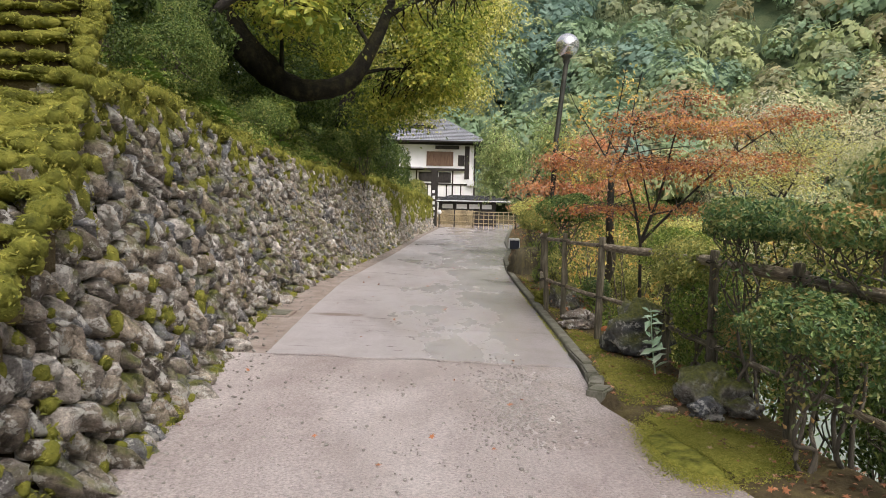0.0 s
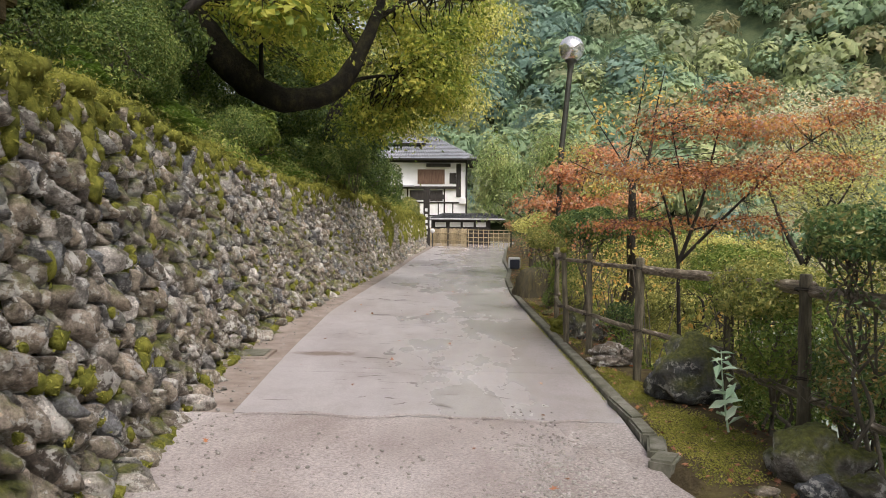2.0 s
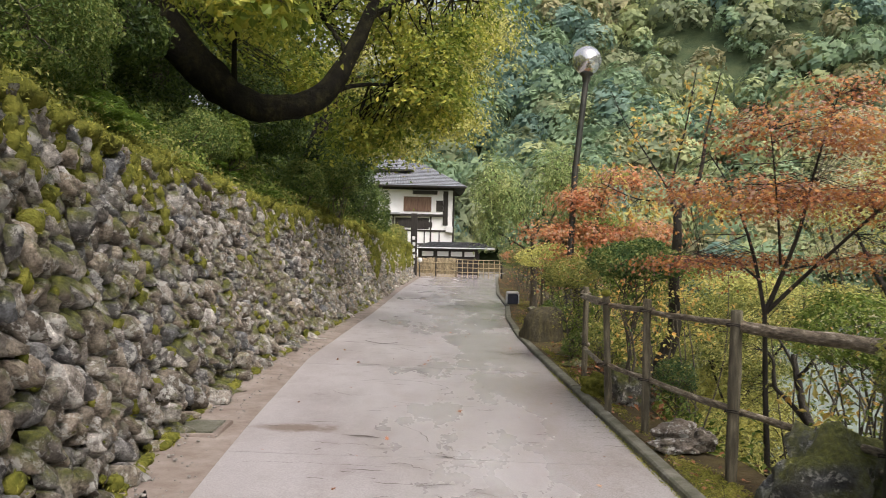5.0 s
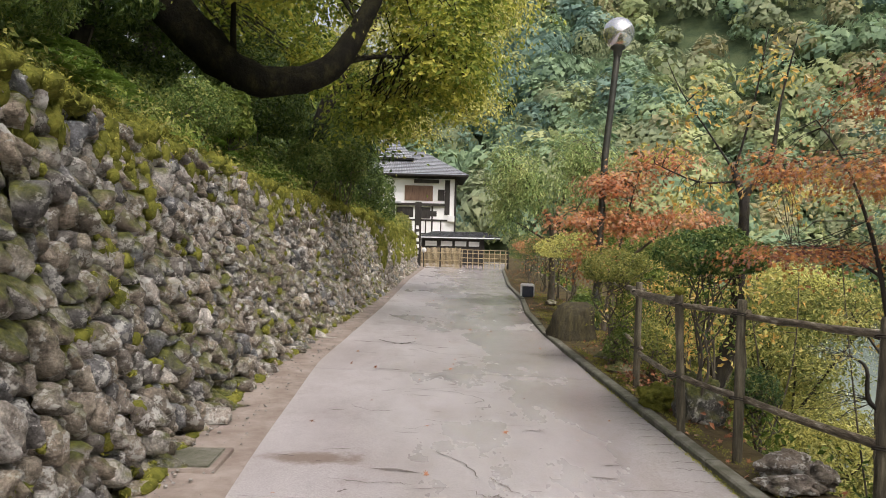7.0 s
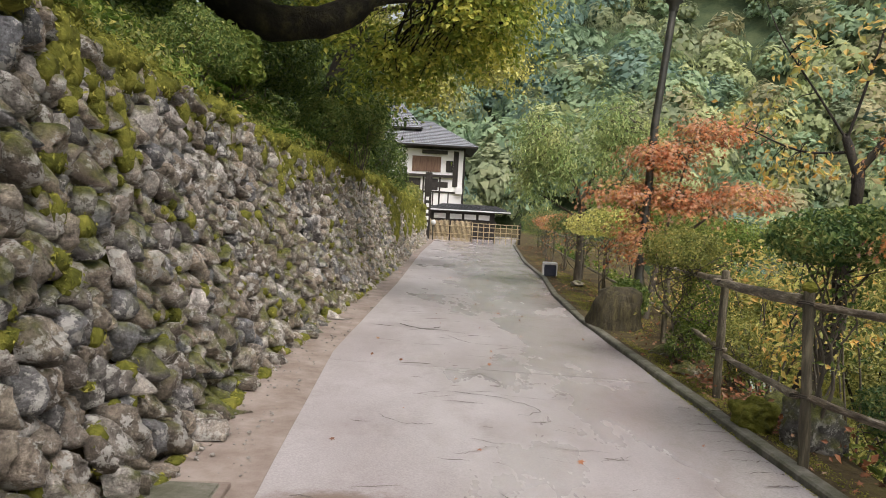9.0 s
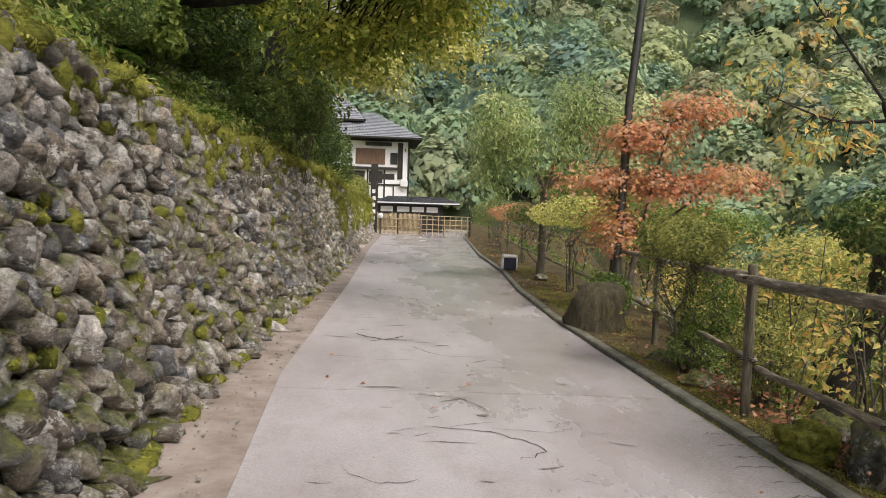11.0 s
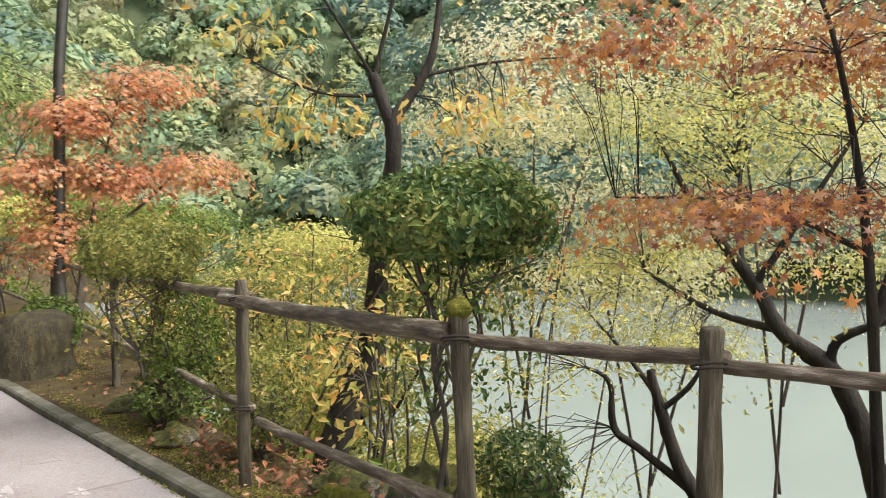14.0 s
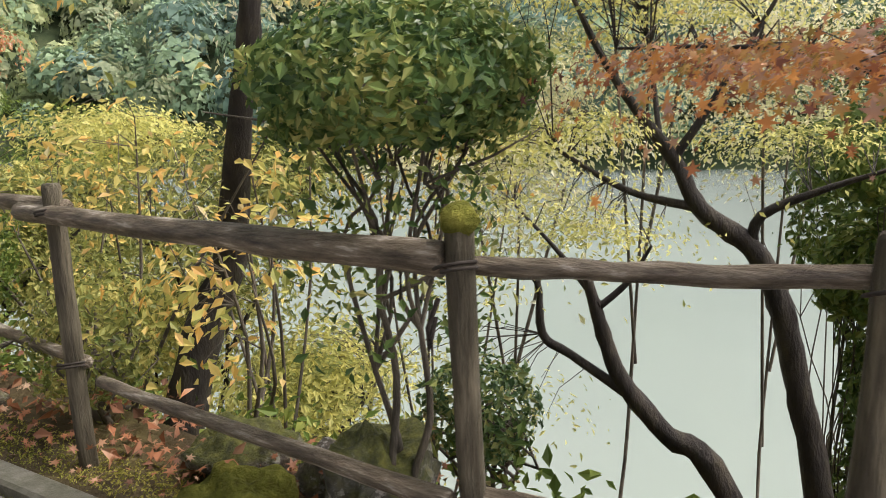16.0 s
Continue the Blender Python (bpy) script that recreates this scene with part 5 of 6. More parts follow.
mound = put("moss_mound", fast_mesh("moss_mound", V * np.array((0.36, 0.5, 0.035)), F, True), "moss")
mound.location = (1.98, 5.2, CROSS * 1.98 + 0.012)
tagged(mound, "flat bright green moss mound at the lane's edge", "moss")
n1 = 2600
y = 3.5 + 42 * rng.random(n1) ** 1.8
x = kerb_x(y) + 0.14 + 1.1 * rng.random(n1)
lit = np.stack([x, y, height(x, y) + 0.015], -1)
yr = 2 + 30 * rng.random(90)
xr = -1.3 + 2.8 * rng.random(90)
y2 = 11.2 + 2.6 * rng.random(500)
x2 = 1.78 + 0.75 * rng.random(500)
lit = np.concatenate([lit, np.stack([x2, y2, height(x2, y2) + 0.02 + 0.16 * rng.random(500) ** 2], -1)])
lit = np.concatenate([lit, np.stack([xr, yr, CROSS * xr + 0.012], -1)])
litter = put("fallen_leaves", star_leaves("fallen_leaves", lit, np.tile((0, 0, 1.0), (len(lit), 1)), 0.04, rng, 0.45), "litter")
tagged(litter, "scattered orange and brown fallen leaves", "leaves", kind="stuff")
n1 = 200
y2, x2 = 11.0 + 2.4 * rng.random(n1), 1.85 + 0.75 * rng.random(n1)
big_lit = np.stack([x2, y2, height(x2, y2) + 0.03 + 0.2 * rng.random(n1) ** 2], -1)
heap = put("fallen_leaves", leaf_mesh("fallen_leaves", big_lit, np.tile((-0.3, -0.3, 0.8), (n1, 1)), 0.06, rng, 0.6, 0.7), "litter")
tagged(heap, "large pink and orange fallen leaves under the fence", "leaves", kind="stuff")
pv, pf, bs = [], [], 0
PB = [lump(rng, 1, 0.3, 1.5) for _ in range(4)]
for _ in range(2600):
    k = rng.integers(4)
    if k in (0, 3):
        x, y = 0.86 + rng.normal() * 0.16, 6.2 + rng.normal() * 0.55
    elif k == 1:
        x, y = -0.9 + 1.8 * rng.random(), 2.5 + 4.5 * rng.random()
    else:
        y = 4 + 20 * rng.random() ** 1.5
        x = float(wall_x(y)) + 0.1 + 0.35 * rng.random()
    s = 0.005 + 0.013 * rng.random() ** 3
    V, F = PB[rng.integers(4)]
    pv.append(V * np.array((s, s * 1.2, s * 0.6)) + np.array((x, y, CROSS * x + 0.003)))
    pf.append(F + bs)
    bs += len(V)
peb = put("pebbles", fast_mesh("pebbles", np.concatenate(pv), np.concatenate(pf), True), "pebble")
tagged(peb, "loose grey pebbles and grit on the lane", "gravel", kind="stuff")


# ---- azaleas and trees on the river side ----
near = (1, 2, 10, 11, 12, 13, 15, 16, 17, 18, 26, 27, 28)
AZ = "mushroom-shaped clipped azalea on bare stems"
for k, (c, r, n1, leaf) in enumerate((
        ((2.07, 11.27, 1.37), (0.46, 0.42, 0.23), 6500, "glossy_leaf"), ((2.0, 14.1, 1.15), (0.42, 0.5, 0.24), 3600, "olive_leaf"), ((2.2, 14.0, 0.6), (0.28, 0.34, 0.4), 1300, "mid_leaf"),
        ((2.75, 20.6, 1.35), (0.75, 0.8, 0.33), 2600, "lime_leaf"), ((3.0, 24.2, 1.3), (0.8, 0.9, 0.32), 2600, "azalea_leaf"), ((3.2, 27.6, 1.3), (0.8, 1.0, 0.32), 2400, "rust_leaf"),
        ((3.5, 31.5, 1.3), (0.8, 1.1, 0.4), 2400, "azalea_leaf"), ((4.0, 35.5, 1.25), (0.9, 1.2, 0.45), 2400, "azalea_leaf"), ((4.6, 40, 1.2), (1.0, 1.4, 0.6), 2400, "azalea_leaf"), ((5.2, 44.2, 1.1), (1.2, 1.2, 0.9), 2400, "mid_leaf"),
        ((2.62, 7.45, 0.92), (0.42, 0.5, 0.26), 3600, "olive_leaf"), ((2.62, 6.1, 1.36), (0.42, 0.45, 0.2), 4600, "azalea_leaf"), ((2.45, 4.85, 0.80), (0.42, 0.46, 0.2), 4200, "azalea_leaf"), ((2.65, 7.2, 0.6), (0.35, 0.45, 0.3), 2200, "mid_leaf"),
        ((3.4, 5.2, 1.5), (0.6, 0.7, 0.5), 3400, "azalea_leaf"), ((2.9, 8.9, 0.95), (0.45, 0.5, 0.3), 2400, "mid_leaf"), ((2.45, 11.25, 0.25), (0.22, 0.22, 0.2), 1000, "azalea_leaf"), ((2.15, 12.9, 0.35), (0.27, 0.3, 0.36), 1300, "olive_leaf"), ((2.05, 13.9, 0.22), (0.22, 0.3, 0.2), 800, "bush_leaf"), ((2.2, 16.75, 0.35), (0.32, 0.32, 0.28), 1600, "bush_leaf"), ((4.4, 4.4, 0.6), (0.9, 0.9, 0.7), 3000, "dark_leaf"), ((3.35, 4.1, 0.25), (0.55, 0.7, 0.6), 2600, "dark_leaf"), ((3.6, 5.6, 0.1), (0.6, 0.7, 0.7), 2600, "dark_leaf"), ((3.5, 6.9, 0.2), (0.5, 0.6, 0.6), 2600, "bush_leaf"), ((3.3, 3.0, 0.6), (0.6, 0.7, 0.7), 2600, "dark_leaf"), ((4.3, 7.3, 0.2), (0.6, 0.7, 0.8), 2600, "dark_leaf"), ((2.72, 5.0, 1.34), (0.45, 0.45, 0.15), 3800, "azalea_leaf"), ((2.75, 6.5, 0.45), (0.3, 0.4, 0.3), 2200, "azalea_leaf"), ((3.0, 8.1, 0.05), (0.4, 0.5, 0.4), 2200, "bush_leaf"), ((3.25, 8.9, -0.1), (0.4, 0.45, 0.4), 2200, "olive_leaf"))):
    gz = min(ground_z(c[0], c[1]), 0.05) - 0.05
    bush("azalea", AZ + (" with orange-tinged leaves" if leaf == "rust_leaf" else " beside the log fence"), c, r, leaf, 0.036 if k == 0 else 0.033 if k in near else 0.055, int(n1 * (1.9 if k in near else 1.4)), 200 + k, 7, "azaleas along the fence", scatter=0.95, foot=gz)

tree("red_maple", "young maple with layered rust-red autumn leaves", [((2.75, 9.85, -0.6), 0.026), ((2.73, 9.9, 0.3), 0.021), ((2.72, 9.93, 1.0), 0.018)],
     [[((2.72, 9.93, 1.0), 0.02), ((2.62, 9.95, 1.5), 0.014), ((2.45, 10.0, 2.0), 0.007), ((2.3, 10.1, 2.3), 0.004)], [((2.72, 9.93, 1.0), 0.022), ((2.9, 9.8, 1.6), 0.016), ((3.0, 9.7, 2.2), 0.01), ((3.1, 9.6, 2.7), 0.004)], [((2.72, 9.93, 1.0), 0.02), ((3.15, 9.75, 1.5), 0.014), ((3.7, 9.5, 2.1), 0.009), ((4.2, 9.2, 2.5), 0.004)], [((2.85, 9.85, 1.35), 0.012), ((3.3, 9.9, 1.45), 0.008), ((3.7, 9.8, 1.5), 0.004)], [((2.7, 9.95, 1.25), 0.012), ((2.6, 10.3, 1.42), 0.008), ((2.5, 10.8, 1.45), 0.004)], [((2.8, 9.85, 1.4), 0.012), ((2.6, 9.5, 1.85), 0.008), ((2.4, 9.2, 2.35), 0.004)]],
     [((2.95, 10.15, 1.98), (0.5, 0.35, 0.10), 26), ((2.75, 10.3, 1.44), (0.85, 0.6, 0.04), 30), ((2.1, 10.05, 1.42), (0.35, 0.35, 0.04), 12), ((2.4, 9.5, 1.92), (0.5, 0.55, 0.16), 34), ((3.2, 9.2, 1.92), (0.6, 0.6, 0.2), 40), ((2.3, 10.6, 2.05), (0.4, 0.5, 0.12), 18), ((2.6, 9.3, 2.4), (0.55, 0.7, 0.16), 40), ((3.5, 9.5, 2.42), (0.6, 0.65, 0.2), 44), ((4.1, 9.1, 2.5), (0.5, 0.45, 0.12), 22), ((3.1, 9.6, 2.72), (0.45, 0.4, 0.12), 18), ((3.4, 9.4, 1.45), (0.4, 0.35, 0.08), 12), ((3.9, 9.2, 2.0), (0.5, 0.45, 0.16), 22)],
     "red_leaf", 0.032, "dark_bark", True, 54, (0.15, 0.15, 0.022), 61, scatter=0.4, twig=0.003)
tree("orange_maple", "small maple with salmon-orange autumn leaves", [((2.75, 17.75, -0.1), 0.05), ((2.85, 17.75, 0.6), 0.045), ((2.95, 17.8, 1.05), 0.04)],
     [[((2.95, 17.8, 1.05), 0.03), ((2.6, 17.9, 1.6), 0.02), ((2.3, 17.95, 2.0), 0.008)], [((2.95, 17.8, 1.05), 0.03), ((3.1, 17.7, 1.9), 0.02), ((3.3, 17.6, 2.8), 0.008)], [((2.95, 17.8, 1.05), 0.03), ((3.5, 17.6, 1.5), 0.018), ((3.95, 17.4, 2.0), 0.008)]],
     [((2.35, 17.95, 1.9), (0.6, 0.5, 0.22), 26), ((2.9, 17.8, 2.45), (0.6, 0.5, 0.26), 39), ((3.55, 17.5, 2.85), (0.55, 0.5, 0.2), 26), ((3.9, 17.35, 1.95), (0.6, 0.5, 0.22), 28), ((3.1, 17.7, 1.85), (0.6, 0.5, 0.26), 31), ((2.6, 17.9, 1.35), (0.35, 0.4, 0.24), 18), ((2.75, 17.8, 1.05), (0.35, 0.4, 0.24), 15)],
     "rust_leaf", 0.062, "bark", True, 46, (0.2, 0.2, 0.06), 62, scatter=0.4, twig=0.006)
tree("weeping_tree", "slender tree with drooping pale green foliage", [((2.75, 22.9, -0.1), 0.09), ((2.7, 22.6, 0.9), 0.075), ((2.6, 22.2, 1.8), 0.06)],
     [[((2.6, 22.2, 1.8), 0.045), ((2.1, 22.1, 2.7), 0.03), ((1.6, 22.1, 3.4), 0.012)], [((2.6, 22.2, 1.8), 0.045), ((3.0, 22.0, 2.9), 0.03), ((3.4, 21.8, 3.7), 0.012)], [((2.6, 22.2, 1.8), 0.04), ((3.3, 22.4, 2.4), 0.02), ((3.9, 22.4, 2.8), 0.01)], [((2.65, 22.4, 1.4), 0.03), ((2.0, 22.6, 1.8), 0.015), ((1.6, 22.8, 2.0), 0.008)]],
     [((1.65, 22.1, 3.0), (0.55, 0.6, 0.6), 50), ((2.2, 22.1, 2.6), (0.6, 0.6, 0.5), 44), ((3.2, 21.9, 3.4), (0.6, 0.6, 0.45), 44), ((3.8, 21.8, 2.9), (0.6, 0.6, 0.5), 40), ((3.0, 22.0, 2.7), (0.6, 0.6, 0.4), 36), ((1.6, 22.3, 2.1), (0.35, 0.4, 0.4), 24)],
     "willow_leaf", 0.10, "bark", per=44, disc=(0.16, 0.16, 0.22), seed=63, aspect=0.3, scatter=0.5, droop=2.0)
tree("pollarded_tree", "pollarded tree with sparse large yellow autumn leaves", [((2.78, 13.25, -0.5), 0.12), ((2.9, 13.13, 0.08), 0.10), ((3.02, 13.0, 0.5), 0.085), ((2.93, 12.75, 1.2), 0.06), ((2.9, 12.6, 1.7), 0.05), ((2.9, 12.6, 1.95), 0.048)],
     [[((2.9, 12.6, 1.9), 0.042), ((2.82, 12.67, 2.2), 0.035), ((2.81, 12.67, 2.24), 0.01)], [((2.9, 12.6, 1.95), 0.04), ((3.08, 12.44, 2.32), 0.026), ((3.15, 12.4, 2.9), 0.012), ((3.25, 12.3, 3.5), 0.004)], [((2.82, 12.67, 2.2), 0.014), ((2.95, 12.55, 2.9), 0.01), ((3.05, 12.5, 3.6), 0.004)], [((2.82, 12.67, 2.2), 0.012), ((2.6, 12.8, 2.6), 0.009), ((2.35, 12.95, 3.05), 0.006), ((2.2, 13.0, 3.4), 0.003)], [((2.88, 12.65, 2.1), 0.014), ((2.5, 12.8, 2.1), 0.009), ((2.1, 13.0, 2.3), 0.004)], [((3.0, 12.5, 2.2), 0.012), ((3.4, 12.2, 2.3), 0.008), ((3.9, 11.9, 2.35), 0.004)]],
     [((2.2, 13.0, 2.4), (0.35, 0.3, 0.15), 10), ((2.5, 12.9, 2.0), (0.4, 0.3, 0.2), 14), ((3.3, 12.3, 2.0), (0.4, 0.35, 0.2), 16), ((3.05, 12.5, 3.1), (0.35, 0.3, 0.5), 12), ((2.45, 12.9, 2.8), (0.25, 0.25, 0.4), 8)],
     "cream_leaf", 0.07, "dark_bark", per=12, disc=(0.12, 0.12, 0.08), seed=64, aspect=0.5, scatter=0.9, droop=0.8, twig=0.005, group="")
# thin many-stemmed saplings behind the fence
for k, (x, y, z0, z1, leaf, wd) in enumerate(((2.75, 13.6, 0.2, 1.6, "cream_leaf", 0.5), (3.3, 13.0, 0.3, 1.5, "cream_leaf", 0.5), (2.55, 12.5, 0.1, 1.0, "cream_leaf", 0.35), (3.2, 14.6, 0.1, 1.2, "gold_leaf", 0.5), (2.6, 15.6, 0.2, 1.0, "cream_leaf", 0.4), (3.0, 9.0, 0.0, 1.0, "cream_leaf", 0.45), (3.6, 8.2, 0.2, 1.5, "gold_leaf", 0.6), (3.9, 6.6, 0.2, 1.6, "lime_leaf", 0.6), (3.1, 16.6, 0.1, 1.1, "gold_leaf", 0.4), (4.3, 18.6, 0.2, 1.5, "cream_leaf", 0.6), (4.4, 12.6, 0.2, 1.7, "cream_leaf", 0.6))):
    g = ground_z(x, y) - 0.05
    srng = np.random.default_rng(800 + k)
    lm = []
    for q in range(4):
        e = np.array((x, y, 0)) + np.array((srng.normal() * wd * 0.7, srng.normal() * wd * 0.7, z0 + (z1 - z0) * (0.5 + 0.5 * srng.random())))
        f = np.array((x, y, g + 0.3 * (z0 - g)))
        lm.append([(f, 0.012), ((f + e) / 2 + srng.normal(size=3) * 0.08, 0.009), (e, 0.003)])
    tree("sapling", {"cream_leaf": "thin sapling with pale yellow autumn leaves", "lime_leaf": "thin sapling with yellow-green leaves", "gold_leaf": "thin sapling with golden leaves"}[leaf], [((x, y, g), 0.018), ((x + 0.03, y, g + 0.15 * (z0 - g) + 0.05), 0.016), ((x, y, g + 0.3 * (z0 - g) + 0.1), 0.014)], lm,
         [((x, y, (z0 + z1) / 2), (wd, wd, (z1 - z0) / 2), 28 if y < 16 else 40)], leaf, 0.062 if leaf == "cream_leaf" and y < 16 else 0.048, "bark", per=11, disc=(0.12, 0.12, 0.03), seed=830 + k, aspect=0.5, scatter=0.7, droop=0.6, twig=0.004, group="saplings on the bank", sides=6)
# dark bare-limbed trees on the bank
tree("bank_tree", "leaning dark trunk with sparse yellow-green sprays above the water", [((3.9, 9.9, -2.4), 0.085), ((3.77, 10.61, -0.61), 0.06), ((3.75, 10.9, -0.34), 0.05), ((3.69, 11.12, -0.07), 0.042), ((3.66, 11.22, 0.22), 0.034), ((3.64, 11.3, 0.5), 0.02)],
     [[((3.72, 11.0, -0.2), 0.03), ((3.61, 11.35, 0.05), 0.022), ((3.54, 11.47, 0.16), 0.022), ((3.53, 11.49, 0.42), 0.016), ((3.46, 11.6, 0.5), 0.008)], [((3.66, 11.22, 0.3), 0.02), ((3.7, 11.1, 0.42), 0.015), ((3.72, 11.0, 0.6), 0.006)], [((3.66, 11.22, 0.3), 0.02), ((3.6, 11.4, 0.55), 0.012), ((3.5, 11.6, 0.8), 0.005)]],
     [((3.3, 12.0, 0.0), (0.4, 0.3, 0.1), 10), ((3.4, 11.8, 0.5), (0.4, 0.3, 0.12), 10), ((3.4, 11.6, -0.15), (0.3, 0.3, 0.08), 8), ((3.6, 11.6, 0.9), (0.5, 0.5, 0.15), 12)], "lime_leaf", 0.034, "dark_bark", per=40, disc=(0.14, 0.14, 0.03), seed=65, aspect=0.35, scatter=0.4, twig=0.003)
tree("bank_tree", "dark forked tree with airy yellow-green foliage over the river", [((4.7, 9.9, -2.9), 0.10), ((4.72, 10.26, -1.01), 0.075), ((4.73, 10.42, -0.35), 0.07), ((4.73, 10.54, 0.1), 0.068), ((4.71, 10.7, 0.41), 0.06), ((4.66, 10.98, 0.63), 0.05), ((4.62, 11.13, 0.91), 0.04), ((4.5, 11.46, 1.39), 0.022), ((4.4, 11.7, 1.9), 0.01)],
     [[((4.66, 10.98, 0.63), 0.03), ((4.53, 11.36, 0.73), 0.02), ((4.32, 11.73, 0.99), 0.01)], [((4.71, 10.7, 0.41), 0.035), ((4.71, 10.66, 0.6), 0.03), ((4.72, 10.33, 0.77), 0.018), ((4.72, 10.0, 0.9), 0.008)], [((4.62, 11.13, 0.9), 0.03), ((4.7, 10.9, 1.3), 0.02), ((4.9, 10.6, 1.9), 0.008)], [((4.6, 11.2, 1.0), 0.02), ((5.0, 11.4, 1.6), 0.012), ((5.4, 11.6, 2.2), 0.006)]],
     [((4.3, 11.8, 1.1), (0.6, 0.5, 0.12), 24), ((4.6, 11.6, 1.9), (0.8, 0.7, 0.3), 44), ((5.2, 11.6, 2.4), (0.9, 0.8, 0.4), 50), ((4.9, 10.7, 1.9), (0.6, 0.6, 0.2), 24), ((4.4, 11.5, 0.55), (0.5, 0.5, 0.10), 16), ((5.3, 10.6, 1.0), (0.6, 0.6, 0.15), 20)],
     "lime_leaf", 0.036, "dark_bark", per=54, disc=(0.22, 0.22, 0.03), seed=66, aspect=0.45, scatter=0.4, twig=0.004)
BANK = [((6.4, 14.2), 2.4, "straw_leaf"), ((8.2, 12.2), 2.6, "straw_leaf"), ((5.6, 17.5), 0.5, "lime_leaf"), ((7.5, 20.5), 0.3, "mid_leaf"), ((9.5, 11.0), 1.3, "straw_leaf"), ((7.2, 13.2), 0.7, "straw_leaf"), ((5.2, 21.0), 0.9, "mid_leaf"), ((6.0, 25.0), 1.0, "olive_leaf"), ((7.2, 30.0), 1.2, "mid_leaf"), ((8.0, 37.0), 1.6, "mid_leaf"), ((4.6, 14.6), 0.3, "olive_leaf"), ((4.2, 8.0), 0.6, "olive_leaf"), ((5.4, 7.6), 1.0, "olive_leaf"), ((6.6, 5.6), 1.6, "mid_leaf"), ((3.9, 16.4), 0.2, "olive_leaf"), ((7.6, 9.4), 1.4, "dark_leaf"), ((9.5, 45), 2.5, "mid_leaf"), ((12, 58), 3.5, "dark_leaf"), ((4.6, 15.6), -0.9, "lime_leaf"), ((5.6, 17.8), -1.3, "lime_leaf"), ((6.6, 20.0), -1.1, "olive_leaf"), ((5.2, 19.2), -0.4, "olive_leaf"), ((4.3, 13.7), -1.0, "lime_leaf"), ((5.4, 14.9), -1.9, "olive_leaf")]
for k, ((x, y), zc, leaf) in enumerate(BANK):
    z = ground_z(x, y)
    far_s = 0.030 + 0.0016 * y
    h2 = zc - z
    big = 0.5 + 0.12 * min(h2, 8)
    tree("riverside_tree", {"straw_leaf": "airy riverside tree with pale yellow leaves", "lime_leaf": "riverside sapling with yellow-green leaves", "olive_leaf": "leafy olive-green riverside sapling", "mid_leaf": "green leafy riverside tree", "dark_leaf": "dark evergreen shrub on the river bank"}[leaf],
         [((x - (1.0 if leaf == "straw_leaf" else -0.2), y + (0.9 if leaf == "straw_leaf" else 0), z - 0.1), 0.03 if leaf == "straw_leaf" else 0.04), ((x - (0.8 if leaf == "straw_leaf" else 0.35), y + 0.1, z + h2 * 0.35), 0.022), ((x - 0.12, y + 0.1, z + h2 * 0.6), 0.018), ((x - 0.1, y, zc), 0.01)], [[((x - 0.12, y + 0.08, z + h2 * 0.55), 0.02), ((x - big * 0.6, y + 0.2, zc - 0.2), 0.015), ((x - big, y, zc), 0.006)], [((x - 0.12, y + 0.06, z + h2 * 0.65), 0.02), ((x + big * 0.5, y - 0.3, zc), 0.015), ((x + big, y - 0.2, zc + 0.3), 0.006)]],
         [((x - big * 0.6, y, zc), (big * 0.8, big * 0.8, 0.3 * big), 34), ((x + big * 0.6, y, zc + 0.3), (big * 0.8, big * 0.8, 0.35 * big), 34), ((x, y, zc + 0.55 * big), (big * 0.8, big * 0.8, 0.3 * big), 30), ((x, y, zc - 0.5 * big), (big * 0.8, big * 0.8, 0.3 * big), 20)],
         leaf, far_s * (1.25 if leaf == "straw_leaf" else 1.1), "bark" if leaf == "straw_leaf" else "dark_bark", per=74, disc=(0.2 * big + 0.1, 0.2 * big + 0.1, 0.06), seed=300 + k, aspect=0.45, scatter=0.5, group="trees on the river bank", twig=0.004, sides=6)

# dense evergreens at the water's side
for k, (cc, rr, n1) in enumerate((((6.5, 9.6, -0.3), (0.9, 0.7, 1.2), 5200), ((5.9, 9.95, 0.75), (0.6, 0.45, 0.3), 2200), ((7.4, 10.2, 0.3), (0.7, 0.6, 0.9), 3000), ((5.6, 8.9, -0.8), (0.6, 0.6, 0.9), 3000), ((6.4, 10.2, -0.1), (0.4, 0.3, 0.4), 1500), ((6.4, 9.95, -1.1), (0.4, 0.3, 0.6), 1500), ((6.45, 10.0, -2.3), (0.55, 0.4, 0.9), 2200))):
    bush("evergreen_shrub", "dark dense evergreen shrub at the water's side", cc, rr, "bush_leaf", 0.085, n1, 900 + k, 6, "evergreens by the river", scatter=0.8)

# low leafy cover on the bank behind the fence
rng = np.random.default_rng(77)
n1 = 60000
y = 2.5 + 43 * rng.random(n1) ** 1.9
x = shelf_x(y) + 0.1 + 3.2 * rng.random(n1) ** 1.3
thin = np.abs(np.sin(x * 2.1 + 3 * np.sin(y * 1.3)) + 0.6 * np.sin(y * 2.7 + x)) > 0.55
x, y = x[thin], y[thin]
z = height(x, y) + 0.45 * rng.random(len(x)) ** 1.5
cover = put("bank_cover", leaf_mesh("bank_cover", np.stack([x, y, z], -1), np.tile((-0.3, -0.2, 0.9), (len(x), 1)), np.interp(y, [5, 40], [0.045, 0.14]), rng, 0.5, 0.8), "mid_leaf")
tagged(cover, "green leafy cover on the river bank", "undergrowth", kind="stuff")

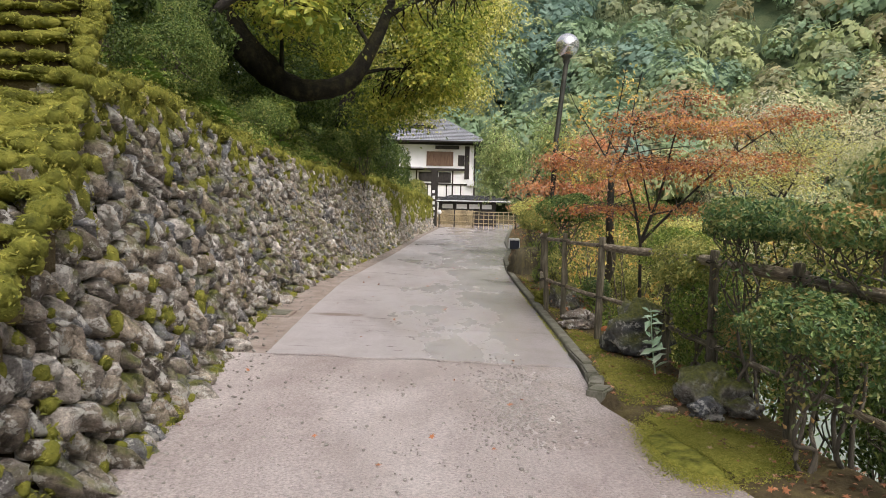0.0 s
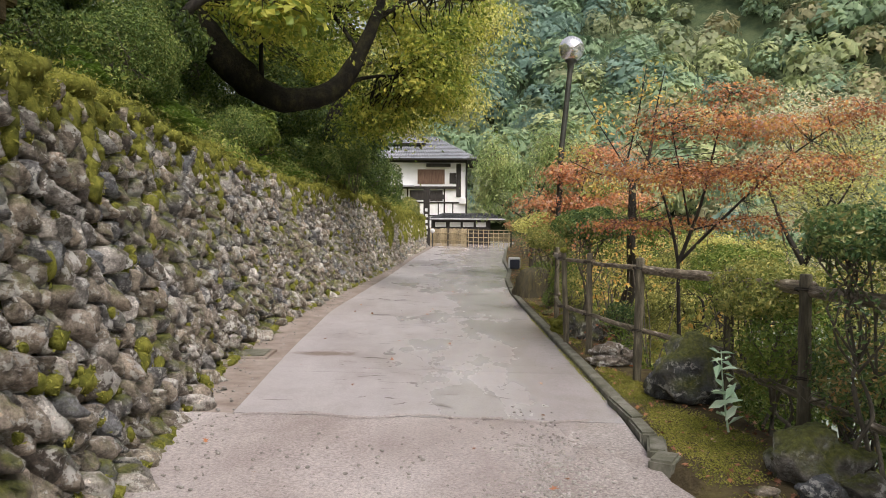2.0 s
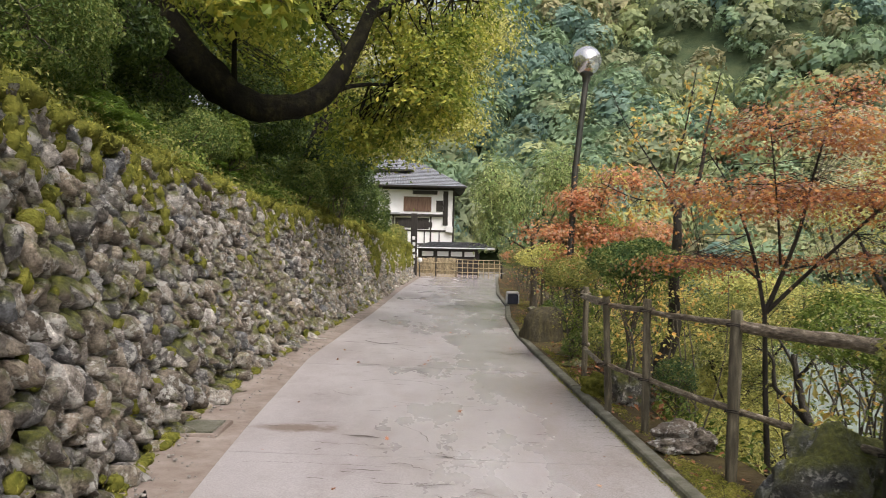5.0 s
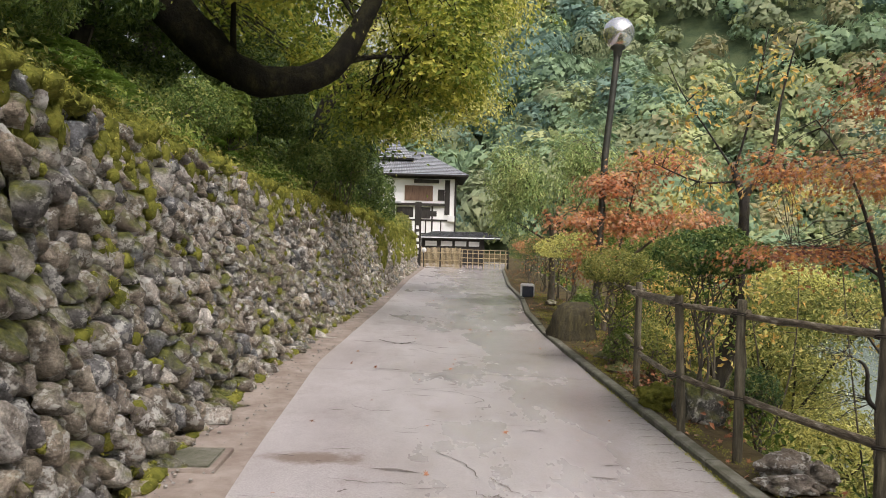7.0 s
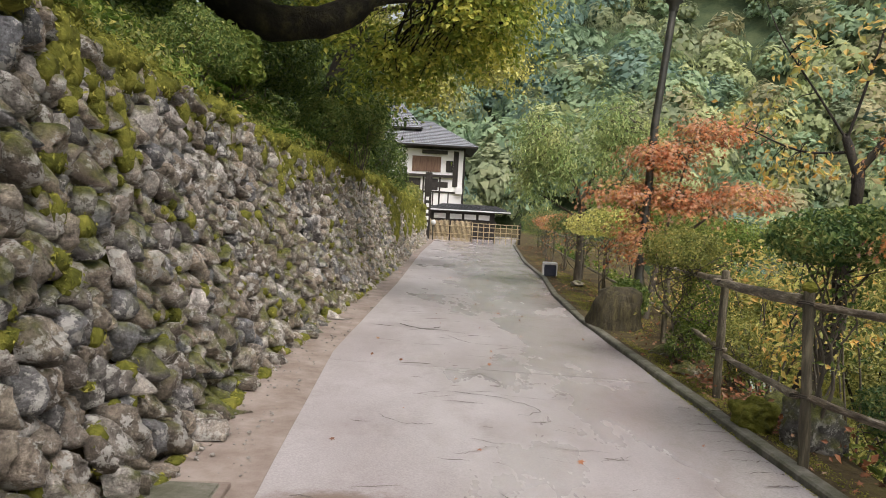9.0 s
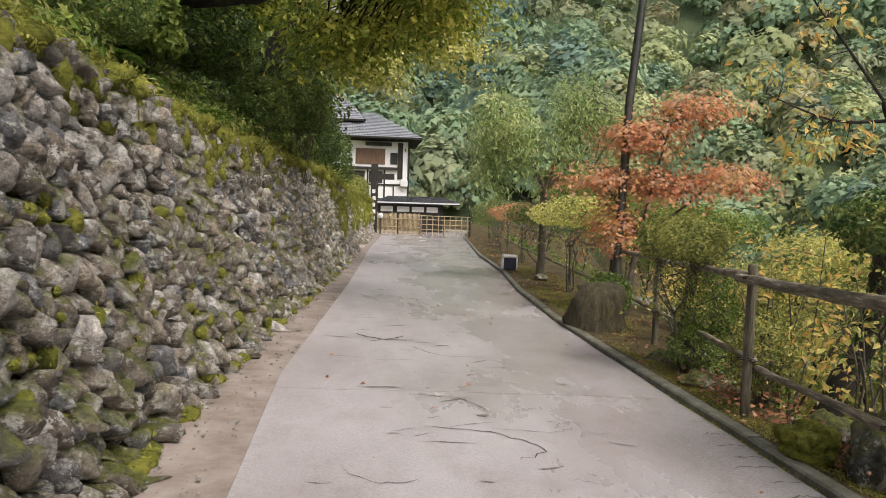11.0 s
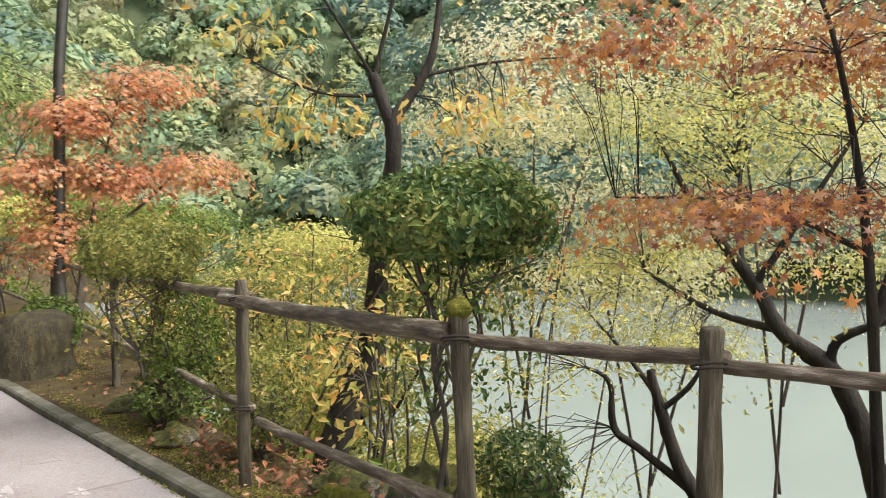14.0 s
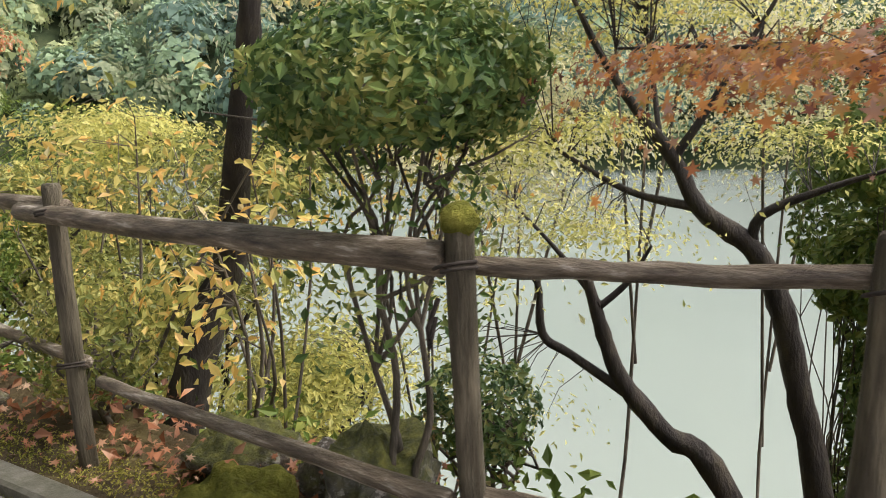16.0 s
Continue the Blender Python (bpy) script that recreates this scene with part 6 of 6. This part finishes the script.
# pale sapling by the boulder
sap = thing("pale_sapling", "small pale variegated sapling beside the boulder", "plant", at=(2.15, 7.0, 0.03))
V, F = tubes([smooth_line([(0, 0, 0), (-0.03, 0.02, 0.25), (-0.06, 0.0, 0.55)], [0.008, 0.006, 0.003], 4)], 6)
put("stem", fast_mesh("stem", V, F, True), "pale_leaf", sap)
C = np.array([(-0.06 * t + 0.05 * math.cos(q), 0.05 * math.sin(q), 0.08 + 0.46 * t) for t, q in zip(np.linspace(0, 1, 26), np.linspace(0, 40, 26))])
put("leaves", leaf_mesh("leaves", C, np.tile((0.0, -0.3, 0.9), (26, 1)), 0.12, rng, 0.35, 0.4), "pale_leaf", sap)

# orange stub beyond the fence, added in place of a heap of fallen leaves
leaf_stub = thing("leaf_heap_stub", "orange stub standing in for heaped fallen leaves", "stump", at=(2.45, 10.75, ground_z(2.45, 10.75)))
V, F = tubes([[((0, 0, -0.1), 0.10), ((0, 0, 0.05), 0.10), ((0.01, 0, 0.13), 0.09), ((0.02, 0, 0.16), 0.06), ((0.01, 0, 0.14), 0.02)]], 14, 0.12, rng)
put("body", fast_mesh("body", V, F, True), "orange_heap", leaf_stub)

# old tree stump
stump = thing("tree_stump", "broad dark tree stump behind the kerb", "stump", at=(1.98, 16.5, 0.0))
V, F = tubes([[((0, 0, -0.1), 0.36), ((0, 0, 0.04), 0.34), ((0.02, 0, 0.15), 0.325), ((0.03, 0, 0.28), 0.315), ((0.05, 0.02, 0.4), 0.285), ((0.06, 0.02, 0.48), 0.21), ((0.06, 0.02, 0.52), 0.1), ((0.06, 0.02, 0.53), 0.01)]], 22, 0.09, rng)
put("body", fast_mesh("body", V, F, True), "stump_bark", stump)
V, F = lump(rng, 2, 0.3, 2)
put("moss_cap", fast_mesh("moss_cap", V * np.array((0.31, 0.30, 0.2)) + np.array((0.05, 0.02, 0.36)), F, True), "stump_bark", stump, "dark mossy top")

# box-shaped garden lamp on the kerb
spk = thing("garden_lamp_box", "small white and navy garden lamp box by the kerb", "garden lamp", at=(2.43, 24.7, 0.0))
part("body", box_bm(-0.15, 0.15, -0.12, 0.12, 0.0, 0.28, 0.02), "navy", spk)
part("hood", box_bm(-0.17, 0.17, -0.14, 0.14, 0.28, 0.34, 0.02), "white_paint", spk, "white hood")
for sx in (-1, 1):
    part("side_plate", box_bm(sx * 0.16 - 0.012, sx * 0.16 + 0.012, -0.12, 0.12, 0.02, 0.28, 0.004), "white_paint", spk)

# street lamp
lamp = thing("street_lamp", "slim dark lamp post with a mirrored globe", "street lamp", at=(2.62, 17.75, 0.0))
V, F = tubes([[((0, 0, -0.15), 0.075), ((0.01, 0, 0.6), 0.075), ((0.012, 0, 0.62), 0.062), ((0.1, 0.03, 2.91), 0.058), ((0.285, 0.11, 4.66), 0.055)]], 14)
put("pole", fast_mesh("pole", V, F, True), "dark_metal", lamp)
V, F = tubes([[((0.285, 0.11, 4.62), 0.07), ((0.288, 0.11, 4.72), 0.075), ((0.29, 0.11, 4.76), 0.13), ((0.29, 0.11, 4.80), 0.12)]], 18)
put("collar", fast_mesh("collar", V, F, True), "dark_metal", lamp)
bm = bmesh.new()
bmesh.ops.create_uvsphere(bm, u_segments=32, v_segments=20, radius=0.265, matrix=Matrix.Translation((0.30, 0.12, 5.02)))
part("globe", bm, "globe", lamp, "mirrored globe", True)
sign = part("bracket", box_bm(0.03, 0.13, -0.05, 0.05, 1.9, 1.96, 0.01), "dark_metal", lamp)

# ---- far end of the lane: bamboo fence, sign post, roofed wall, house ----
bf = thing("bamboo_fence", "dry bamboo pole fence across the lane's end", "fence", at=(0, 45.0, 0))
BP = []
for k in range(3):
    V, F = tubes([[((0, 0, -0.1), 0.022), ((0, 0, 0.3 + 0.1 * k), 0.023), ((0, 0, 1.0), 0.021), ((0, 0, 1.005), 0.002)]], 7)
    me = fast_mesh("pole", V, F, True)
    me.materials.append(M["bamboo"])
    BP.append(me)
for k in range(34):
    o = new("pole", BP[k % 3])
    o.parent = bf
    o.location = (-0.42 + k * 0.063, rng.normal() * 0.01, 0.02 * rng.normal())
for k in range(9):
    o = new("pole", BP[k % 3])
    o.parent = bf
    o.location = (1.75 + k * 0.29, rng.normal() * 0.01, -0.05 + 0.02 * rng.normal())
for z0, x0, x1 in ((0.35, -0.45, 1.7), (0.75, -0.45, 1.7), (0.25, 1.7, 4.2), (0.5, 1.7, 4.2), (0.75, 1.7, 4.2), (0.93, 1.7, 4.2)):
    V, F = tubes([log_line((x0, -0.04, z0), (x1, -0.04, z0 - 0.02), 0.02, 0.02, rng, 0.006)], 7)
    put("rail", fast_mesh("rail", V, F, True), "bamboo", bf)
for x0 in (-0.46, 0.6, 1.68, 2.9, 4.2):
    V, F = tubes([log_line((x0, 0.03, -0.15), (x0, 0.03, 1.05), 0.045, 0.045, rng, 0.003)], 9)
    put("post", fast_mesh("post", V, F, True), "dark_wood", bf)

sp = thing("sign_post", "tall black timber post with white lettering board", "sign", at=(-0.62, 44.0, 0))
part("post", box_bm(-0.17, 0.17, -0.12, 0.12, -0.3, 3.35, 0.015), "dark_wood", sp)
part("arm", box_bm(0.17, 0.95, -0.06, 0.06, 2.62, 2.9, 0.01), "dark_wood", sp)
for k in range(5):
    part("lettering", box_bm(-0.09 + 0.02 * (k % 2), 0.06 + 0.02 * (k % 2), -0.128, -0.121, 1.95 - 0.32 * k, 2.13 - 0.32 * k), "white_paint", sp)
gl = thing("ball_lamp", "small white ball lamp on a thin post", "garden lamp", at=(-0.28, 43.9, 0))
V, F = tubes([[((0, 0, -0.1), 0.03), ((0, 0, 0.78), 0.03)]], 8)
put("stem", fast_mesh("stem", V, F, True), "dark_metal", gl)
bm = bmesh.new()
bmesh.ops.create_uvsphere(bm, u_segments=16, v_segments=10, radius=0.13, matrix=Matrix.Translation((0, 0, 0.88)))
part("globe", bm, "white_paint", gl, "white globe", True)


def hip_roof(x0, x1, y0, y1, z0, z1, ridge0, ridge1, parent, mat="tile", lip=0.05, thick=0.12):
    """A hipped roof of ribbed tile courses."""
    ym = (y0 + y1) / 2
    A = [Vector((x0, y0, z0)), Vector((x1, y0, z0)), Vector((x1, y1, z0)), Vector((x0, y1, z0))]
    r0, r1 = Vector((ridge0, ym, z1)), Vector((ridge1, ym, z1))
    sides = ((A[0], A[1], r1, r0), (A[1], A[2], r1, r1), (A[2], A[3], r0, r1), (A[3], A[0], r0, r0))
    for p0, p1, q1, q0 in sides:
        bm = bmesh.new()
        nrm = (p1 - p0).cross(q0 - p0).normalized()
        rows = 16
        width = (p1 - p0).length
        cols = max(6, int(width / 0.3))
        for r in range(rows):
            t0, t1 = r / rows, (r + 1) / rows
            for c in range(cols):
                s0, s1 = c / cols, (c + 0.94) / cols
                e0, e1 = p0.lerp(q0, t0), p1.lerp(q1, t0)
                f0, f1 = p0.lerp(q0, t1), p1.lerp(q1, t1)
                lift = nrm * lip
                vs = [bm.verts.new(v) for v in (e0.lerp(e1, s0) + lift, e0.lerp(e1, (s0 + s1) / 2) + lift * 1.8, e0.lerp(e1, s1) + lift, f0.lerp(f1, s1), f0.lerp(f1, (s0 + s1) / 2) + lift * 0.8, f0.lerp(f1, s0))]
                bm.faces.new((vs[0], vs[1], vs[4], vs[5]))
                bm.faces.new((vs[1], vs[2], vs[3], vs[4]))
        tagged(part("roof_tiles", bm, mat, parent), kind="stuff")
        bm = bmesh.new()
        vs = [bm.verts.new(v) for v in (p0, p1, q1, q0)] if (q1 - q0).length > 0.01 else [bm.verts.new(v) for v in (p0, p1, q1)]
        bm.faces.new(vs)
        r2 = bmesh.ops.extrude_face_region(bm, geom=list(bm.faces))
        bmesh.ops.translate(bm, vec=(0, 0, -thick), verts=[v for v in r2["geom"] if isinstance(v, bmesh.types.BMVert)])
        part("eave", bm, "dark_wood", parent)


house = thing("white_house", "white plastered two-storey house with grey tiled roof", "house", at=(0, 80, 0))
part("wall", box_bm(-9, 2.75, 0, 9, -1.0, 7.75), "plaster", house)
hip_roof(-10.5, 3.96, -1.3, 10.3, 7.75, 10.6, -5.5, -0.6, house)
hip_roof(-10, -1.5, 1.5, 9.0, 9.6, 12.6, -7.5, -4.0, house)
part("wall", box_bm(-9.2, -2.4, 2.3, 8.2, 7.75, 9.6), "plaster", house)
w1 = part("window", box_bm(-2.3, 0.5, -0.06, 0.0, 5.25, 6.75), "brown_wood", house, "brown wooden lattice window")
for k in range(13):
    part("slat", box_bm(-2.25 + k * 0.21, -2.19 + k * 0.21, -0.1, -0.06, 5.3, 6.7), "brown_wood", w1)
part("window", box_bm(1.7, 2.2, -0.08, 0.0, 3.9, 7.35), "dark_wood", house, "tall dark window")
part("shutter", box_bm(1.0, 1.68, -0.07, 0.0, 5.3, 6.4), "dark_wood", house)
part("beam", box_bm(2.66, 2.84, -0.09, 0.1, -1, 7.7), "dark_wood", house)
part("beam", box_bm(-9, 2.75, -0.05, 0.0, 7.45, 7.75), "dark_wood", house)
part("beam", box_bm(-9, 1.7, -0.3, 0.0, 4.75, 5.0), "dark_wood", house)
for x0 in (-7.5, -5.6, -3.4, -1.2, 0.4):
    part("beam", box_bm(x0, x0 + 0.16, -0.04, 0.0, -1, 4.75), "dark_wood", house)
part("window", box_bm(-3.1, -1.4, -0.05, 0.0, 3.6, 4.6), "dark_wood", house, "dark lower window")
part("window", box_bm(-1.0, 0.3, -0.05, 0.0, 3.5, 4.6), "dark_wood", house, "dark lower window")
part("beam", box_bm(-9, 2.66, -0.07, 0.0, 3.25, 3.42), "dark_wood", house)
part("beam", box_bm(-9, 2.66, -0.07, 0.0, 1.9, 2.05), "dark_wood", house)
for x0 in (-2.2, -0.2, 1.3):
    part("beam", box_bm(x0, x0 + 0.12, -0.06, 0.0, 2.05, 3.25), "dark_wood", house)
part("canopy", box_bm(-9, -2.6, -1.4, 0.0, 4.9, 5.05, 0.02), "tile", house)
part("sign", box_bm(-1.4, 1.1, -0.4, -0.1, 7.0, 7.35, 0.02), "dark_wood", house)
part("air_conditioner", box_bm(2.0, 2.7, -0.4, 0.0, 3.2, 3.8, 0.03), "white_paint", house)

lodge = thing("roofed_wall", "low dark timber wall with a tiled roof", "wall", at=(0, 51, 0))
part("wall", box_bm(-0.45, 3.4, 0, 0.3, -0.2, 1.5), "dark_wood", lodge)
for x0, x1 in ((-0.2, 0.5), (0.75, 1.45), (1.6, 2.3), (2.45, 3.1)):
    part("panel", box_bm(x0, x1, -0.02, 0.0, 1.05, 1.35), "plaster", lodge)
part("eave_board", box_bm(-0.6, 4.3, -0.53, -0.45, 1.53, 1.6, 0.01), "white_paint", lodge)
hip_roof(-0.6, 4.3, -0.5, 3.0, 1.6, 1.95, 0.3, 3.5, lodge, "dark_tile", lip=0.014)
part("wall", box_bm(0, 3.2, 1.8, 2.6, -0.2, 1.6), "dark_wood", lodge)
